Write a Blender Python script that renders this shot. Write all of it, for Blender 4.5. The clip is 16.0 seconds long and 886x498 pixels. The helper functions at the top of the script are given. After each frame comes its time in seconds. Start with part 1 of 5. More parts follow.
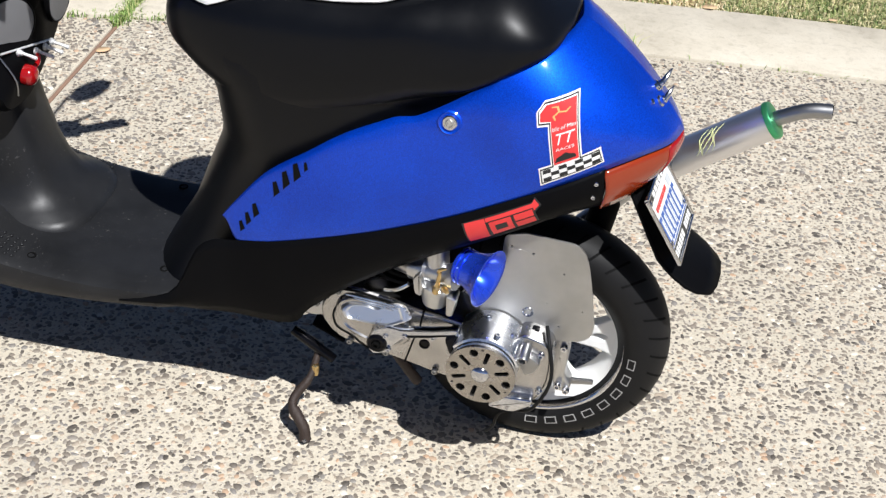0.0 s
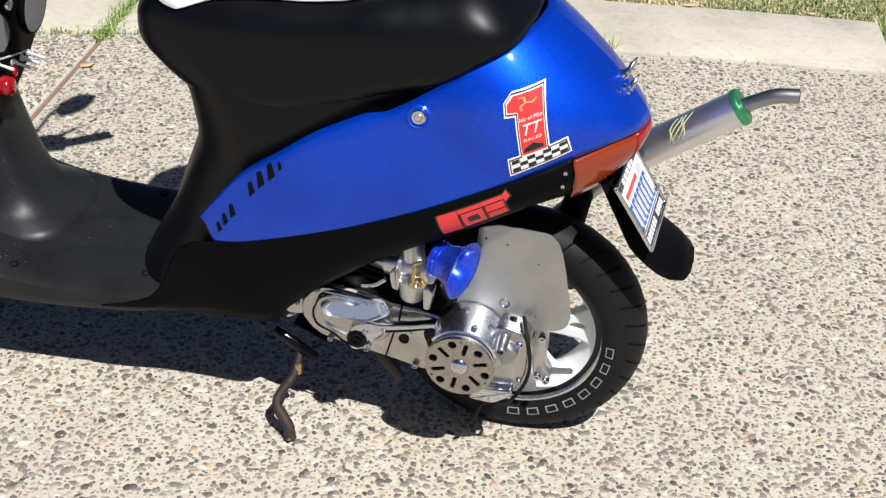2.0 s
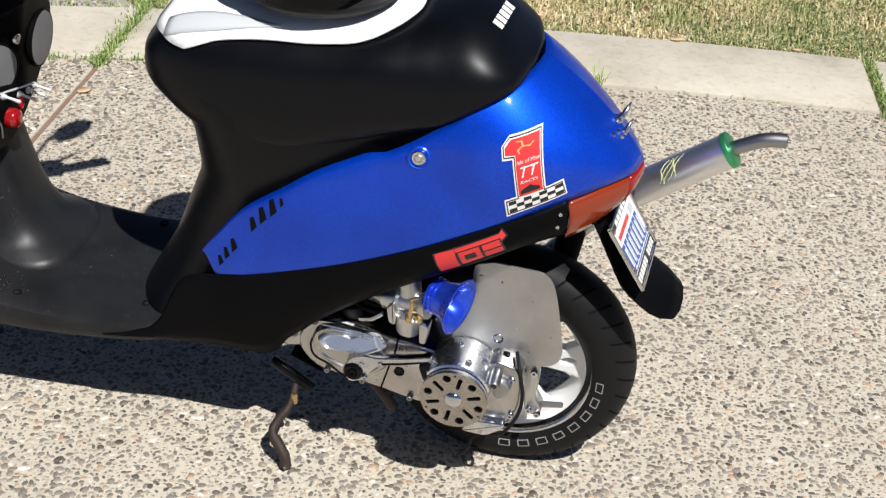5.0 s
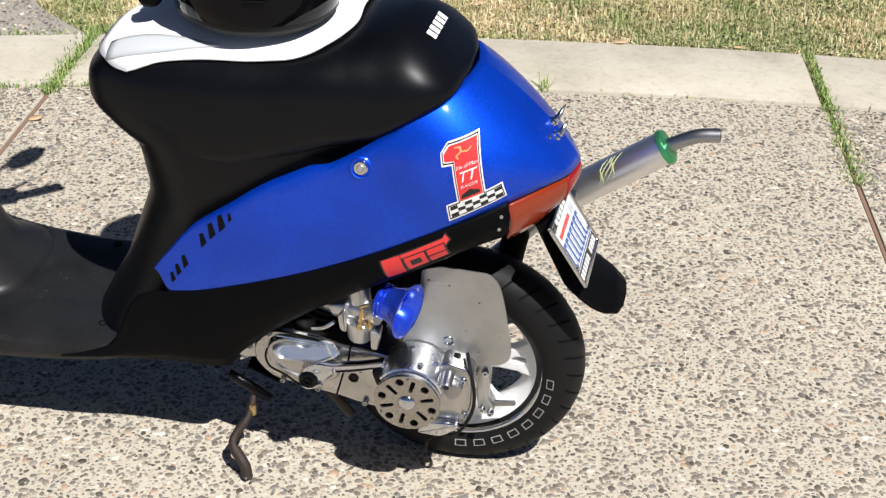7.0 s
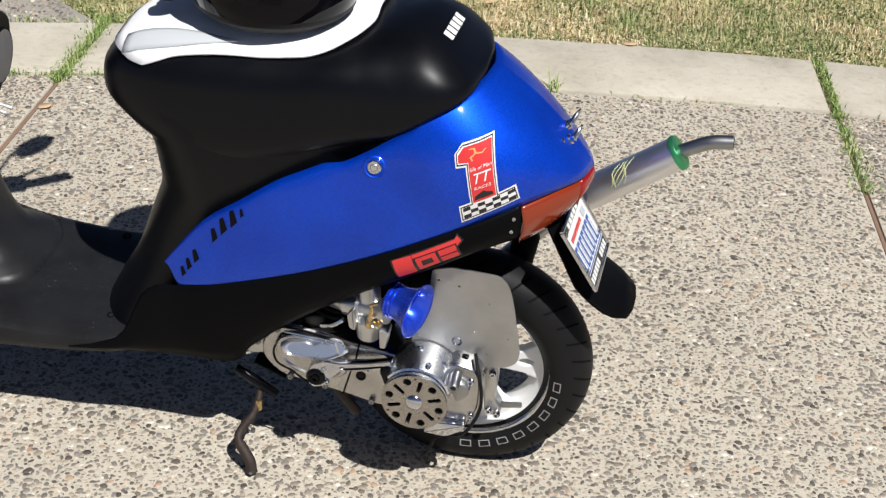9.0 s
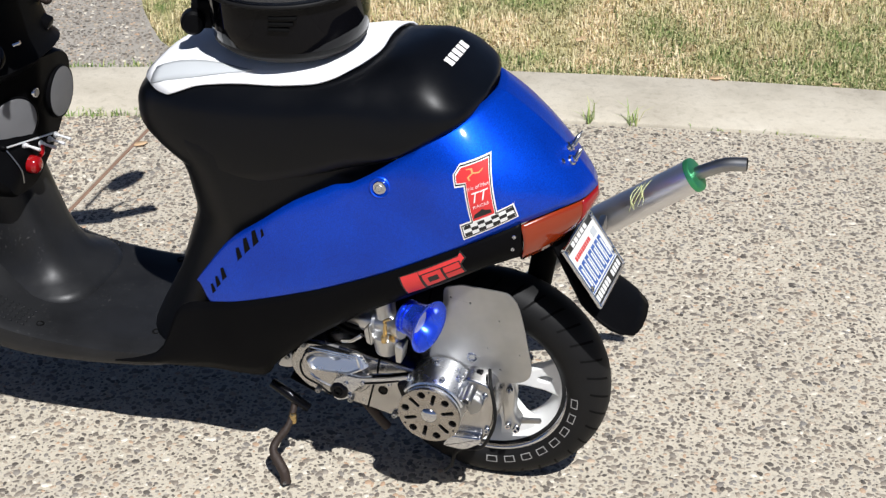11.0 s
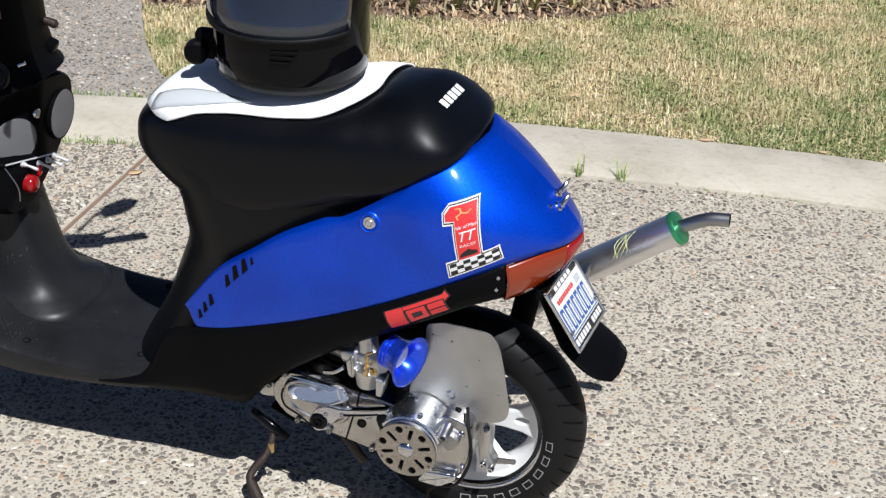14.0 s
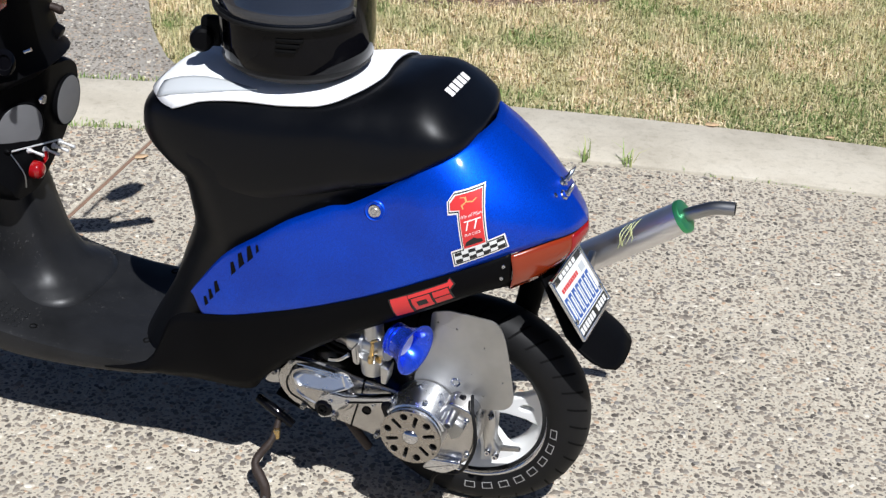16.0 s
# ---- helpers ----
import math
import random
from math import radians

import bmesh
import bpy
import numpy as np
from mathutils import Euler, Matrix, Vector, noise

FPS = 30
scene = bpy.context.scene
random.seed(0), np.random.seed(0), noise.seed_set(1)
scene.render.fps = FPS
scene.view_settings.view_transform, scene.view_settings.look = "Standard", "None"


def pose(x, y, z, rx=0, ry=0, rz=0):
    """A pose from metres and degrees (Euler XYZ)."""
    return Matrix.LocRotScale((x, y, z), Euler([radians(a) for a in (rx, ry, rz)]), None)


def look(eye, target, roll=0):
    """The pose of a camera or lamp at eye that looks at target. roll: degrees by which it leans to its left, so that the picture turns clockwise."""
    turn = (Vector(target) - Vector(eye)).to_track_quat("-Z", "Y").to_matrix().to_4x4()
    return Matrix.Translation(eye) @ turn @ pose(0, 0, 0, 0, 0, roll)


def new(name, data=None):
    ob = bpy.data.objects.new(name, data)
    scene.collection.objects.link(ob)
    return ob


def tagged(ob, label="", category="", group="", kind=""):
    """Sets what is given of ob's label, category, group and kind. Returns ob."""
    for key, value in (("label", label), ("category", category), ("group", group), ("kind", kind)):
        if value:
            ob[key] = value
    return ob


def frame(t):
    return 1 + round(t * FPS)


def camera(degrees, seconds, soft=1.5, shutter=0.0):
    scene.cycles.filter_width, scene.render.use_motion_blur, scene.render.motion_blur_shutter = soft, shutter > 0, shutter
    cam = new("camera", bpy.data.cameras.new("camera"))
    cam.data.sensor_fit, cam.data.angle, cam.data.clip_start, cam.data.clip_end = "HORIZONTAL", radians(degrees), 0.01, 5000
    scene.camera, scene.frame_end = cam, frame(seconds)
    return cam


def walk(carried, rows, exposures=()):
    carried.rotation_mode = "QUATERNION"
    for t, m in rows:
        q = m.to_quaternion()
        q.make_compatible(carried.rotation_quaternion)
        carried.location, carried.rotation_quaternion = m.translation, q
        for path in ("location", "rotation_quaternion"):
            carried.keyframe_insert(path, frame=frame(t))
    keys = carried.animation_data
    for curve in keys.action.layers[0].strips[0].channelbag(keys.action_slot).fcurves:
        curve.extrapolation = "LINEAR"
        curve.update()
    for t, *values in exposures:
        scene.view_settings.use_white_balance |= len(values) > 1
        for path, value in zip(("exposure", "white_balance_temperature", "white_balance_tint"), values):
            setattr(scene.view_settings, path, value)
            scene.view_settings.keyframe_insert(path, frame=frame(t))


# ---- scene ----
from mathutils.bvhtree import BVHTree

cam = camera(34.0, 16.0, 1.35)
PATH = [
    (0, (-0.1565, -1.7136, 1.5208), (-0.1222, -0.0137, 0.4677), 5.87),
    (0.5, (-0.1426, -1.7211, 1.5182), (-0.1112, -0.0191, 0.4683), 5.41),
    (1, (-0.1426, -1.7227, 1.5157), (-0.1157, -0.0204, 0.4661), 5.66),
    (1.5, (-0.1332, -1.7364, 1.5131), (-0.1067, -0.0292, 0.4716), 4.92),
    (2, (-0.1116, -1.7512, 1.5119), (-0.0846, -0.041, 0.4753), 3.91),
    (2.5, (-0.1038, -1.7696, 1.5356), (-0.0657, -0.0581, 0.5014), 2.39),
    (3, (-0.1017, -1.774, 1.5285), (-0.0463, -0.0605, 0.4984), 3.14),
    (3.2, (-0.0941, -1.7674, 1.5343), (-0.0365, -0.0474, 0.5152), 1.94),
    (5.5, (-0.1496, -1.7858, 1.5653), (-0.1065, -0.0636, 0.5494), 5.97),
    (6, (-0.1511, -1.7885, 1.5695), (-0.1459, -0.0669, 0.5517), 5.25),
    (6.5, (-0.1338, -1.8219, 1.5852), (-0.1551, -0.0904, 0.5844), 2.52),
    (7, (-0.1077, -1.8356, 1.5857), (-0.0113, -0.1052, 0.5875), 3.23),
    (7.5, (-0.1189, -1.8423, 1.5927), (-0.02, -0.1151, 0.589), 3.41),
    (8, (-0.1041, -1.8399, 1.5864), (0.0016, -0.1175, 0.5753), 3.97),
    (8.5, (-0.1141, -1.8302, 1.587), (-0.0088, -0.1114, 0.57), 4.85),
    (9, (-0.1273, -1.8296, 1.5934), (-0.0287, -0.1035, 0.588), 4.67),
    (9.2, (-0.1297, -1.8247, 1.5897), (-0.0297, -0.1001, 0.5819), 4.75),
    (11.3, (0.153, -1.9365, 1.6098), (-0.0097, -0.1852, 0.6576), 0.51),
    (11.5, (0.1501, -1.9391, 1.605), (-0.0053, -0.1905, 0.6467), 0.79),
    (12, (0.1421, -1.9648, 1.6083), (0.0027, -0.2082, 0.6624), 2.58),
    (12.5, (0.1336, -1.9632, 1.6216), (-0.0156, -0.2019, 0.6858), 2.54),
    (13, (0.1451, -1.9746, 1.6344), (0.0084, -0.1891, 0.7438), 3.20),
    (13.5, (0.1387, -1.9782, 1.6289), (0.0018, -0.1872, 0.7495), 3.56),
    (14, (0.1421, -1.9788, 1.6093), (0.0081, -0.1932, 0.7185), 4.01),
    (14.5, (0.1469, -1.9546, 1.6007), (0.0185, -0.1853, 0.6771), 3.98),
    (15, (0.1364, -1.9638, 1.6213), (0.003, -0.1905, 0.7061), 4.72),
    (15.5, (0.1418, -1.9674, 1.6181), (0.0025, -0.1944, 0.7031), 4.54),
    (16, (0.143, -1.9748, 1.6218), (0.003, -0.2022, 0.7062), 4.10),
]
EXPOSURES = [(0, 0.69, 6120, 10), (3, 0.55, 6200, 10), (5.5, 0.51, 6280, 10), (6, 0.63, 6280, 10), (6.5, 0.71, 6280, 10), (7.5, 0.42, 6280, 10), (9, 0.39, 6250, 10), (11.5, 0.47, 6080, 10), (12.5, 0.45, 6050, 10), (13.5, 0.36, 5980, 10), (14.5, 0.45, 5950, 10), (16, 0.44, 5950, 10)]
walk(cam, [(t, look(e, g, r)) for t, e, g, r in PATH], EXPOSURES)

# ---- world and sun ----
SUN_DIR = Vector((0.28, -0.62, 1.0)).normalized()      # towards the sun
world = bpy.data.worlds.new("sky")
scene.world = world
world.use_nodes = True
wn = world.node_tree.nodes
wbg = wn["Background"]
sky = wn.new("ShaderNodeTexSky")
sky.sky_type = "NISHITA"
sky.sun_disc = False
sky.air_density, sky.dust_density = 0.22, 0.35
sky.sun_elevation = math.asin(SUN_DIR.z)
sky.sun_rotation = math.atan2(SUN_DIR.x, SUN_DIR.y)
world.node_tree.links.new(sky.outputs[0], wbg.inputs[0])
wbg.inputs[1].default_value = 0.070
sun = new("sun", bpy.data.lights.new("sun", "SUN"))
sun.data.energy = 4.35
sun.data.angle = radians(0.53)
sun.data.color = (1.0, 0.965, 0.92)
sun.matrix_world = look(SUN_DIR * 10, (0, 0, 0))

# ---- materials ----


def material(name, color, rough=0.5, metal=0.0, coat=0.0, spec=0.5):
    m = bpy.data.materials.new(name)
    m.use_nodes = True
    b = m.node_tree.nodes["Principled BSDF"]
    b.inputs["Base Color"].default_value = (*color, 1)
    b.inputs["Roughness"].default_value = rough
    b.inputs["Metallic"].default_value = metal
    b.inputs["Coat Weight"].default_value = coat
    b.inputs["Coat Roughness"].default_value = 0.03
    b.inputs["Specular IOR Level"].default_value = spec
    return m


def nodes_of(m):
    return m.node_tree.nodes, m.node_tree.links, m.node_tree.nodes["Principled BSDF"]


def coords(m, kind="Object"):
    n, l, b = nodes_of(m)
    return n.new("ShaderNodeTexCoord").outputs[kind]


def noise_of(m, scale, detail=4.0, rough=0.55, vec=None, stretch=None):
    n, l, b = nodes_of(m)
    t = n.new("ShaderNodeTexNoise")
    t.inputs["Scale"].default_value = scale
    t.inputs["Detail"].default_value = detail
    t.inputs["Roughness"].default_value = rough
    v = vec or coords(m)
    if stretch:
        mp = n.new("ShaderNodeMapping")
        mp.inputs["Scale"].default_value = stretch
        l.new(v, mp.inputs[0])
        v = mp.outputs[0]
    l.new(v, t.inputs["Vector"])
    return t.outputs["Fac"]


def ramp_of(m, fac, stops):
    n, l, b = nodes_of(m)
    r = n.new("ShaderNodeValToRGB")
    l.new(fac, r.inputs[0])
    e = r.color_ramp.elements
    while len(e) < len(stops):
        e.new(0.5)
    for k, (p, c) in enumerate(stops):
        e[k].position = p
        e[k].color = (*c, 1) if len(c) == 3 else c
    return r.outputs[0]


def mix_of(m, fac, a, b_, mode="MIX"):
    n, l, b = nodes_of(m)
    x = n.new("ShaderNodeMix")
    x.data_type = "RGBA"
    x.blend_type = mode
    for sock, v in ((x.inputs[0], fac), (x.inputs[6], a), (x.inputs[7], b_)):
        if isinstance(v, (int, float)):
            sock.default_value = v
        elif isinstance(v, tuple):
            sock.default_value = (*v, 1)
        else:
            l.new(v, sock)
    return x.outputs[2]


def bump_of(m, height, strength=0.3, dist=0.002):
    n, l, b = nodes_of(m)
    k = n.new("ShaderNodeBump")
    k.inputs["Strength"].default_value = strength
    k.inputs["Distance"].default_value = dist
    l.new(height, k.inputs["Height"])
    l.new(k.outputs[0], b.inputs["Normal"])


def rough_of(m, fac, lo, hi):
    n, l, b = nodes_of(m)
    r = n.new("ShaderNodeMapRange")
    l.new(fac, r.inputs[0])
    r.inputs[3].default_value, r.inputs[4].default_value = lo, hi
    l.new(r.outputs[0], b.inputs["Roughness"])


def base_of(m, color):
    n, l, b = nodes_of(m)
    l.new(color, b.inputs["Base Color"])


def worn(name, color, rough, metal=0.0, scale=60.0, vary=0.35, bump=0.1, dist=0.0006, coat=0.0, grime=8.0, spec=0.5):
    """Paint, plastic or metal with grain and larger smudges."""
    m = material(name, color, rough, metal, coat, spec)
    fine, big = noise_of(m, scale, 5), noise_of(m, grime, 3)
    dark = tuple(c * (1 - vary) for c in color)
    light = tuple(min(1, c * (1 + vary)) for c in color)
    base_of(m, mix_of(m, big, dark, light))
    rough_of(m, noise_of(m, grime * 2.3, 4), max(0.02, rough * 0.7), min(1, rough * 1.35))
    if bump:
        bump_of(m, fine, bump, dist)
    return m


def island_random(m):
    n, l, b = nodes_of(m)
    return n.new("ShaderNodeNewGeometry").outputs["Random Per Island"]


STONES_X0, STONES_X1, STONES_Y = -2.0, 1.8, -0.25      # the stretch of driveway with separate stones

# exposed aggregate: cement matrix with fine sand and small stones
M_CEMENT = material("cement_matrix", (0.5, 0.45, 0.37), 0.9)
_v = coords(M_CEMENT)
_f = noise_of(M_CEMENT, 420, 6, 0.7, _v)
_g = noise_of(M_CEMENT, 90, 5, 0.6, _v)
_h = noise_of(M_CEMENT, 2.2, 5, 0.6, _v)
_c = ramp_of(M_CEMENT, _f, [(0.3, (0.36, 0.310, 0.232)), (0.48, (0.565, 0.505, 0.395)), (0.7, (0.72, 0.655, 0.53))])
_c = mix_of(M_CEMENT, ramp_of(M_CEMENT, _g, [(0.3, (0.7, 0.7, 0.7)), (0.5, (1, 1, 1))]), (0, 0, 0), _c, "MIX")
_c = mix_of(M_CEMENT, 0.35, _c, ramp_of(M_CEMENT, _h, [(0.3, (0.42, 0.37, 0.285)), (0.7, (0.66, 0.59, 0.47))]))
_vo = M_CEMENT.node_tree.nodes.new("ShaderNodeTexVoronoi")
_vo.inputs["Scale"].default_value = 150
_wv = mix_of(M_CEMENT, 0.012, _v, M_CEMENT.node_tree.nodes[_f.node.name].outputs["Color"], "ADD")
M_CEMENT.node_tree.links.new(_wv, _vo.inputs["Vector"])
_st = ramp_of(M_CEMENT, _vo.outputs["Color"], [(0.2, (0.2, 0.178, 0.15)), (0.42, (0.3, 0.268, 0.228)), (0.58, (0.42, 0.375, 0.315)), (0.72, (0.36, 0.335, 0.3)), (0.85, (0.62, 0.57, 0.49))])
_in = ramp_of(M_CEMENT, _vo.outputs["Distance"], [(0.26, (0.7, 0.7, 0.7)), (0.38, (0, 0, 0))])
_c = mix_of(M_CEMENT, _in, _c, _st)
_sx = M_CEMENT.node_tree.nodes.new("ShaderNodeSeparateXYZ")
M_CEMENT.node_tree.links.new(_v, _sx.inputs[0])


def beyond(sock, limit, above):
    q = M_CEMENT.node_tree.nodes.new("ShaderNodeMath")
    q.operation = "GREATER_THAN" if above else "LESS_THAN"
    M_CEMENT.node_tree.links.new(sock, q.inputs[0])
    q.inputs[1].default_value = limit
    return q.outputs[0]


_far = mix_of(M_CEMENT, 1.0, mix_of(M_CEMENT, 1.0, beyond(_sx.outputs[0], STONES_X0, False), beyond(_sx.outputs[0], STONES_X1, True), "ADD"), beyond(_sx.outputs[1], STONES_Y, False), "ADD")
_big = M_CEMENT.node_tree.nodes.new("ShaderNodeTexVoronoi")
_big.inputs["Scale"].default_value = 95
M_CEMENT.node_tree.links.new(_v, _big.inputs["Vector"])
_bs = ramp_of(M_CEMENT, _big.outputs["Color"], [(0.2, (0.12, 0.107, 0.09)), (0.5, (0.21, 0.19, 0.16)), (0.8, (0.33, 0.295, 0.25))])
_bm = mix_of(M_CEMENT, 1.0, ramp_of(M_CEMENT, _big.outputs["Distance"], [(0.50, (1, 1, 1)), (0.58, (0, 0, 0))]), _far, "MULTIPLY")
_c = mix_of(M_CEMENT, _bm, _c, _bs)
base_of(M_CEMENT, _c)
bump_of(M_CEMENT, _g, 0.5, 0.002)

M_PEBBLE = material("aggregate_stone", (0.15, 0.13, 0.11), 0.62)
_c = ramp_of(M_PEBBLE, island_random(M_PEBBLE), [
    (0.0, (0.075, 0.064, 0.052)), (0.10, (0.13, 0.112, 0.092)), (0.28, (0.20, 0.170, 0.135)), (0.48, (0.265, 0.225, 0.178)), (0.64, (0.225, 0.208, 0.186)), (0.76, (0.34, 0.288, 0.222)),
    (0.85, (0.43, 0.36, 0.275)), (0.91, (0.46, 0.31, 0.20)), (0.95, (0.56, 0.49, 0.39)), (1.0, (0.74, 0.69, 0.58))])
_c = mix_of(M_PEBBLE, 0.5, _c, ramp_of(M_PEBBLE, noise_of(M_PEBBLE, 260, 4), [(0.3, (0.7, 0.7, 0.7)), (0.7, (1, 1, 1))]), "MULTIPLY")
base_of(M_PEBBLE, _c)
bump_of(M_PEBBLE, noise_of(M_PEBBLE, 500, 3), 0.25, 0.001)

M_PATH = worn("old_grey_aggregate", (0.32, 0.295, 0.255), 0.92, 0, 260, 0.22, 0.6, 0.002, grime=3)
M_EDGING = material("trowelled_concrete", (0.46, 0.435, 0.38), 0.88)
_c = ramp_of(M_EDGING, noise_of(M_EDGING, 4, 6, 0.65), [(0.3, (0.41, 0.368, 0.292)), (0.5, (0.51, 0.462, 0.372)), (0.7, (0.57, 0.522, 0.43))])
_c = mix_of(M_EDGING, 0.5, _c, ramp_of(M_EDGING, noise_of(M_EDGING, 45, 6, 0.7), [(0.32, (0.62, 0.61, 0.58)), (0.5, (1, 1, 1)), (0.72, (0.9, 0.89, 0.86))]), "MULTIPLY")
_c = mix_of(M_EDGING, 0.6, _c, ramp_of(M_EDGING, noise_of(M_EDGING, 330, 3, 0.6), [(0.30, (0.45, 0.43, 0.4)), (0.42, (1, 1, 1))]), "MULTIPLY")
base_of(M_EDGING, _c)
bump_of(M_EDGING, noise_of(M_EDGING, 240, 5), 0.4, 0.0016)
M_WOOD = worn("weathered_joint_timber", (0.25, 0.155, 0.105), 0.85, 0, 160, 0.45, 0.5, 0.003)
M_SOIL = worn("dry_soil", (0.2, 0.145, 0.09), 0.95, 0, 120, 0.5, 0.8, 0.01)
M_MULCH = worn("bark_mulch", (0.17, 0.115, 0.08), 0.95, 0, 60, 0.6, 0.9, 0.02)

M_GRASS = material("dry_grass", (0.3, 0.27, 0.1), 0.75)
_r = island_random(M_GRASS)
_dry = ramp_of(M_GRASS, _r, [(0.0, (0.40, 0.29, 0.15)), (0.30, (0.68, 0.53, 0.31)), (0.70, (0.90, 0.78, 0.53)), (0.88, (0.50, 0.44, 0.20)), (1.0, (0.30, 0.33, 0.12))])
_grn = ramp_of(M_GRASS, _r, [(0.0, (0.11, 0.18, 0.045)), (0.40, (0.22, 0.29, 0.09)), (0.65, (0.38, 0.40, 0.16)), (0.85, (0.58, 0.50, 0.28)), (1.0, (0.74, 0.62, 0.38))])
_p = mix_of(M_GRASS, 0.45, noise_of(M_GRASS, 1.7, 4, 0.6), noise_of(M_GRASS, 5.5, 4, 0.6))
_p = ramp_of(M_GRASS, _p, [(0.45, (0, 0, 0)), (0.59, (1, 1, 1))])
_k = ramp_of(M_GRASS, noise_of(M_GRASS, 14, 5, 0.65), [(0.30, (0.62, 0.56, 0.48)), (0.48, (1, 1, 1)), (0.7, (1, 0.97, 0.92))])
base_of(M_GRASS, mix_of(M_GRASS, 0.8, mix_of(M_GRASS, _p, _dry, _grn), _k, "MULTIPLY"))
M_WEED = material("green_weed", (0.12, 0.21, 0.04), 0.65)
base_of(M_WEED, ramp_of(M_WEED, island_random(M_WEED), [(0, (0.10, 0.17, 0.035)), (0.6, (0.24, 0.36, 0.09)), (1, (0.50, 0.47, 0.22))]))
M_GREENLAWN = material("green_lawn_grass", (0.2, 0.26, 0.09), 0.7)
base_of(M_GREENLAWN, ramp_of(M_GREENLAWN, island_random(M_GREENLAWN), [(0, (0.10, 0.15, 0.045)), (0.5, (0.2, 0.26, 0.085)), (0.85, (0.33, 0.37, 0.14)), (1, (0.5, 0.46, 0.23))]))
M_LEAF = worn("dry_leaf", (0.55, 0.38, 0.22), 0.8, 0, 200, 0.35, 0.3)
M_STRAW = worn("dead_strap_leaf", (0.5, 0.43, 0.26), 0.8, 0, 200, 0.3, 0.2)
M_STRAP = material("strap_leaf", (0.12, 0.2, 0.05), 0.55)
base_of(M_STRAP, ramp_of(M_STRAP, island_random(M_STRAP), [(0, (0.09, 0.17, 0.035)), (0.7, (0.26, 0.34, 0.09)), (1, (0.5, 0.4, 0.2))]))

# scooter
M_BLUE = material("blue_metallic_paint", (0.003, 0.105, 0.80), 0.40, 0.78, 0.7, 0.3)
M_BLUE.node_tree.nodes["Principled BSDF"].inputs["Coat Roughness"].default_value = 0.09
_fl = M_BLUE.node_tree.nodes.new("ShaderNodeTexVoronoi")
_fl.inputs["Scale"].default_value = 900
M_BLUE.node_tree.links.new(coords(M_BLUE), _fl.inputs["Vector"])
_c = mix_of(M_BLUE, _fl.outputs["Color"], (0.0006, 0.044, 0.50), (0.002, 0.090, 0.82))
base_of(M_BLUE, mix_of(M_BLUE, 0.6, _c, ramp_of(M_BLUE, noise_of(M_BLUE, 7, 3, 0.5), [(0.35, (0.68, 0.66, 0.74)), (0.6, (1, 1, 1))]), "MULTIPLY"))
rough_of(M_BLUE, noise_of(M_BLUE, 9, 4), 0.46, 0.58)
M_BLACK = worn("black_plastic", (0.0030, 0.0030, 0.0034), 0.40, 0, 900, 0.3, 0.08, 0.0003, spec=0.045)
M_FLOOR = worn("scuffed_black_plastic", (0.0125, 0.0128, 0.0138), 0.40, 0, 700, 0.5, 0.15, 0.0004, grime=14, spec=0.24)
_sp = ramp_of(M_FLOOR, noise_of(M_FLOOR, 190, 3, 0.7), [(0.63, (0, 0, 0)), (0.70, (1, 1, 1))])
_sm = ramp_of(M_FLOOR, noise_of(M_FLOOR, 16, 4, 0.6), [(0.52, (0, 0, 0)), (0.75, (0.7, 0.7, 0.7))])
_lk = M_FLOOR.node_tree.nodes["Principled BSDF"].inputs["Base Color"].links[0].from_socket
base_of(M_FLOOR, mix_of(M_FLOOR, mix_of(M_FLOOR, 1.0, _sp, _sm, "MULTIPLY"), _lk, (0.22, 0.21, 0.20)))
M_SEAT = worn("black_vinyl", (0.0020, 0.0024, 0.0036), 0.36, 0, 1200, 0.2, 0.06, 0.0003, spec=0.21)
M_GLOSSBLK = worn("gloss_black", (0.003, 0.003, 0.004), 0.06, 0, 50, 0.3, 0.0, coat=0.12, spec=0.10)
# near-black for dark parts; on slots, grooves and bores it paints their shade
M_DARK = worn("dark_parts_and_recess_shade", (0.003, 0.003, 0.003), 0.8, 0, 80, 0.3, 0.1, spec=0.1)
M_RUBBER = worn("tyre_rubber", (0.0080, 0.0079, 0.0080), 0.55, 0, 500, 0.4, 0.2, 0.0005, spec=0.16)
M_LETTER = worn("grey_tyre_paint", (0.30, 0.29, 0.28), 0.8, 0, 300, 0.3, 0.1)
M_WHITE = worn("white_wheel_paint", (0.78, 0.78, 0.76), 0.35, 0, 80, 0.1, 0.05, coat=0.3)
M_CHROME = worn("polished_metal", (0.62, 0.63, 0.66), 0.10, 1.0, 120, 0.12, 0.06, 0.0006)
M_ALU = worn("cast_aluminium", (0.56, 0.56, 0.56), 0.32, 1.0, 350, 0.2, 0.3, 0.0006)
M_DISC = worn("turned_steel", (0.40, 0.375, 0.345), 0.27, 1.0, 220, 0.28, 0.12, 0.0004, grime=22)
M_POLISH = worn("buffed_aluminium", (0.80, 0.81, 0.83), 0.27, 1.0, 160, 0.14, 0.08, 0.0005)
M_CASE = worn("satin_aluminium", (0.47, 0.46, 0.45), 0.24, 1.0, 140, 0.30, 0.10, 0.0005, grime=26)
M_BRIGHT = worn("bright_zinc_plated_steel", (0.86, 0.86, 0.85), 0.42, 0.6, 300, 0.08, 0.1)
M_BRUSHED = worn("brushed_aluminium_sheet", (0.45, 0.445, 0.43), 0.40, 0.9, 160, 0.24, 0.12, 0.0006, grime=16)
M_STEEL = worn("grey_steel", (0.36, 0.36, 0.36), 0.35, 1.0, 200, 0.3, 0.2)
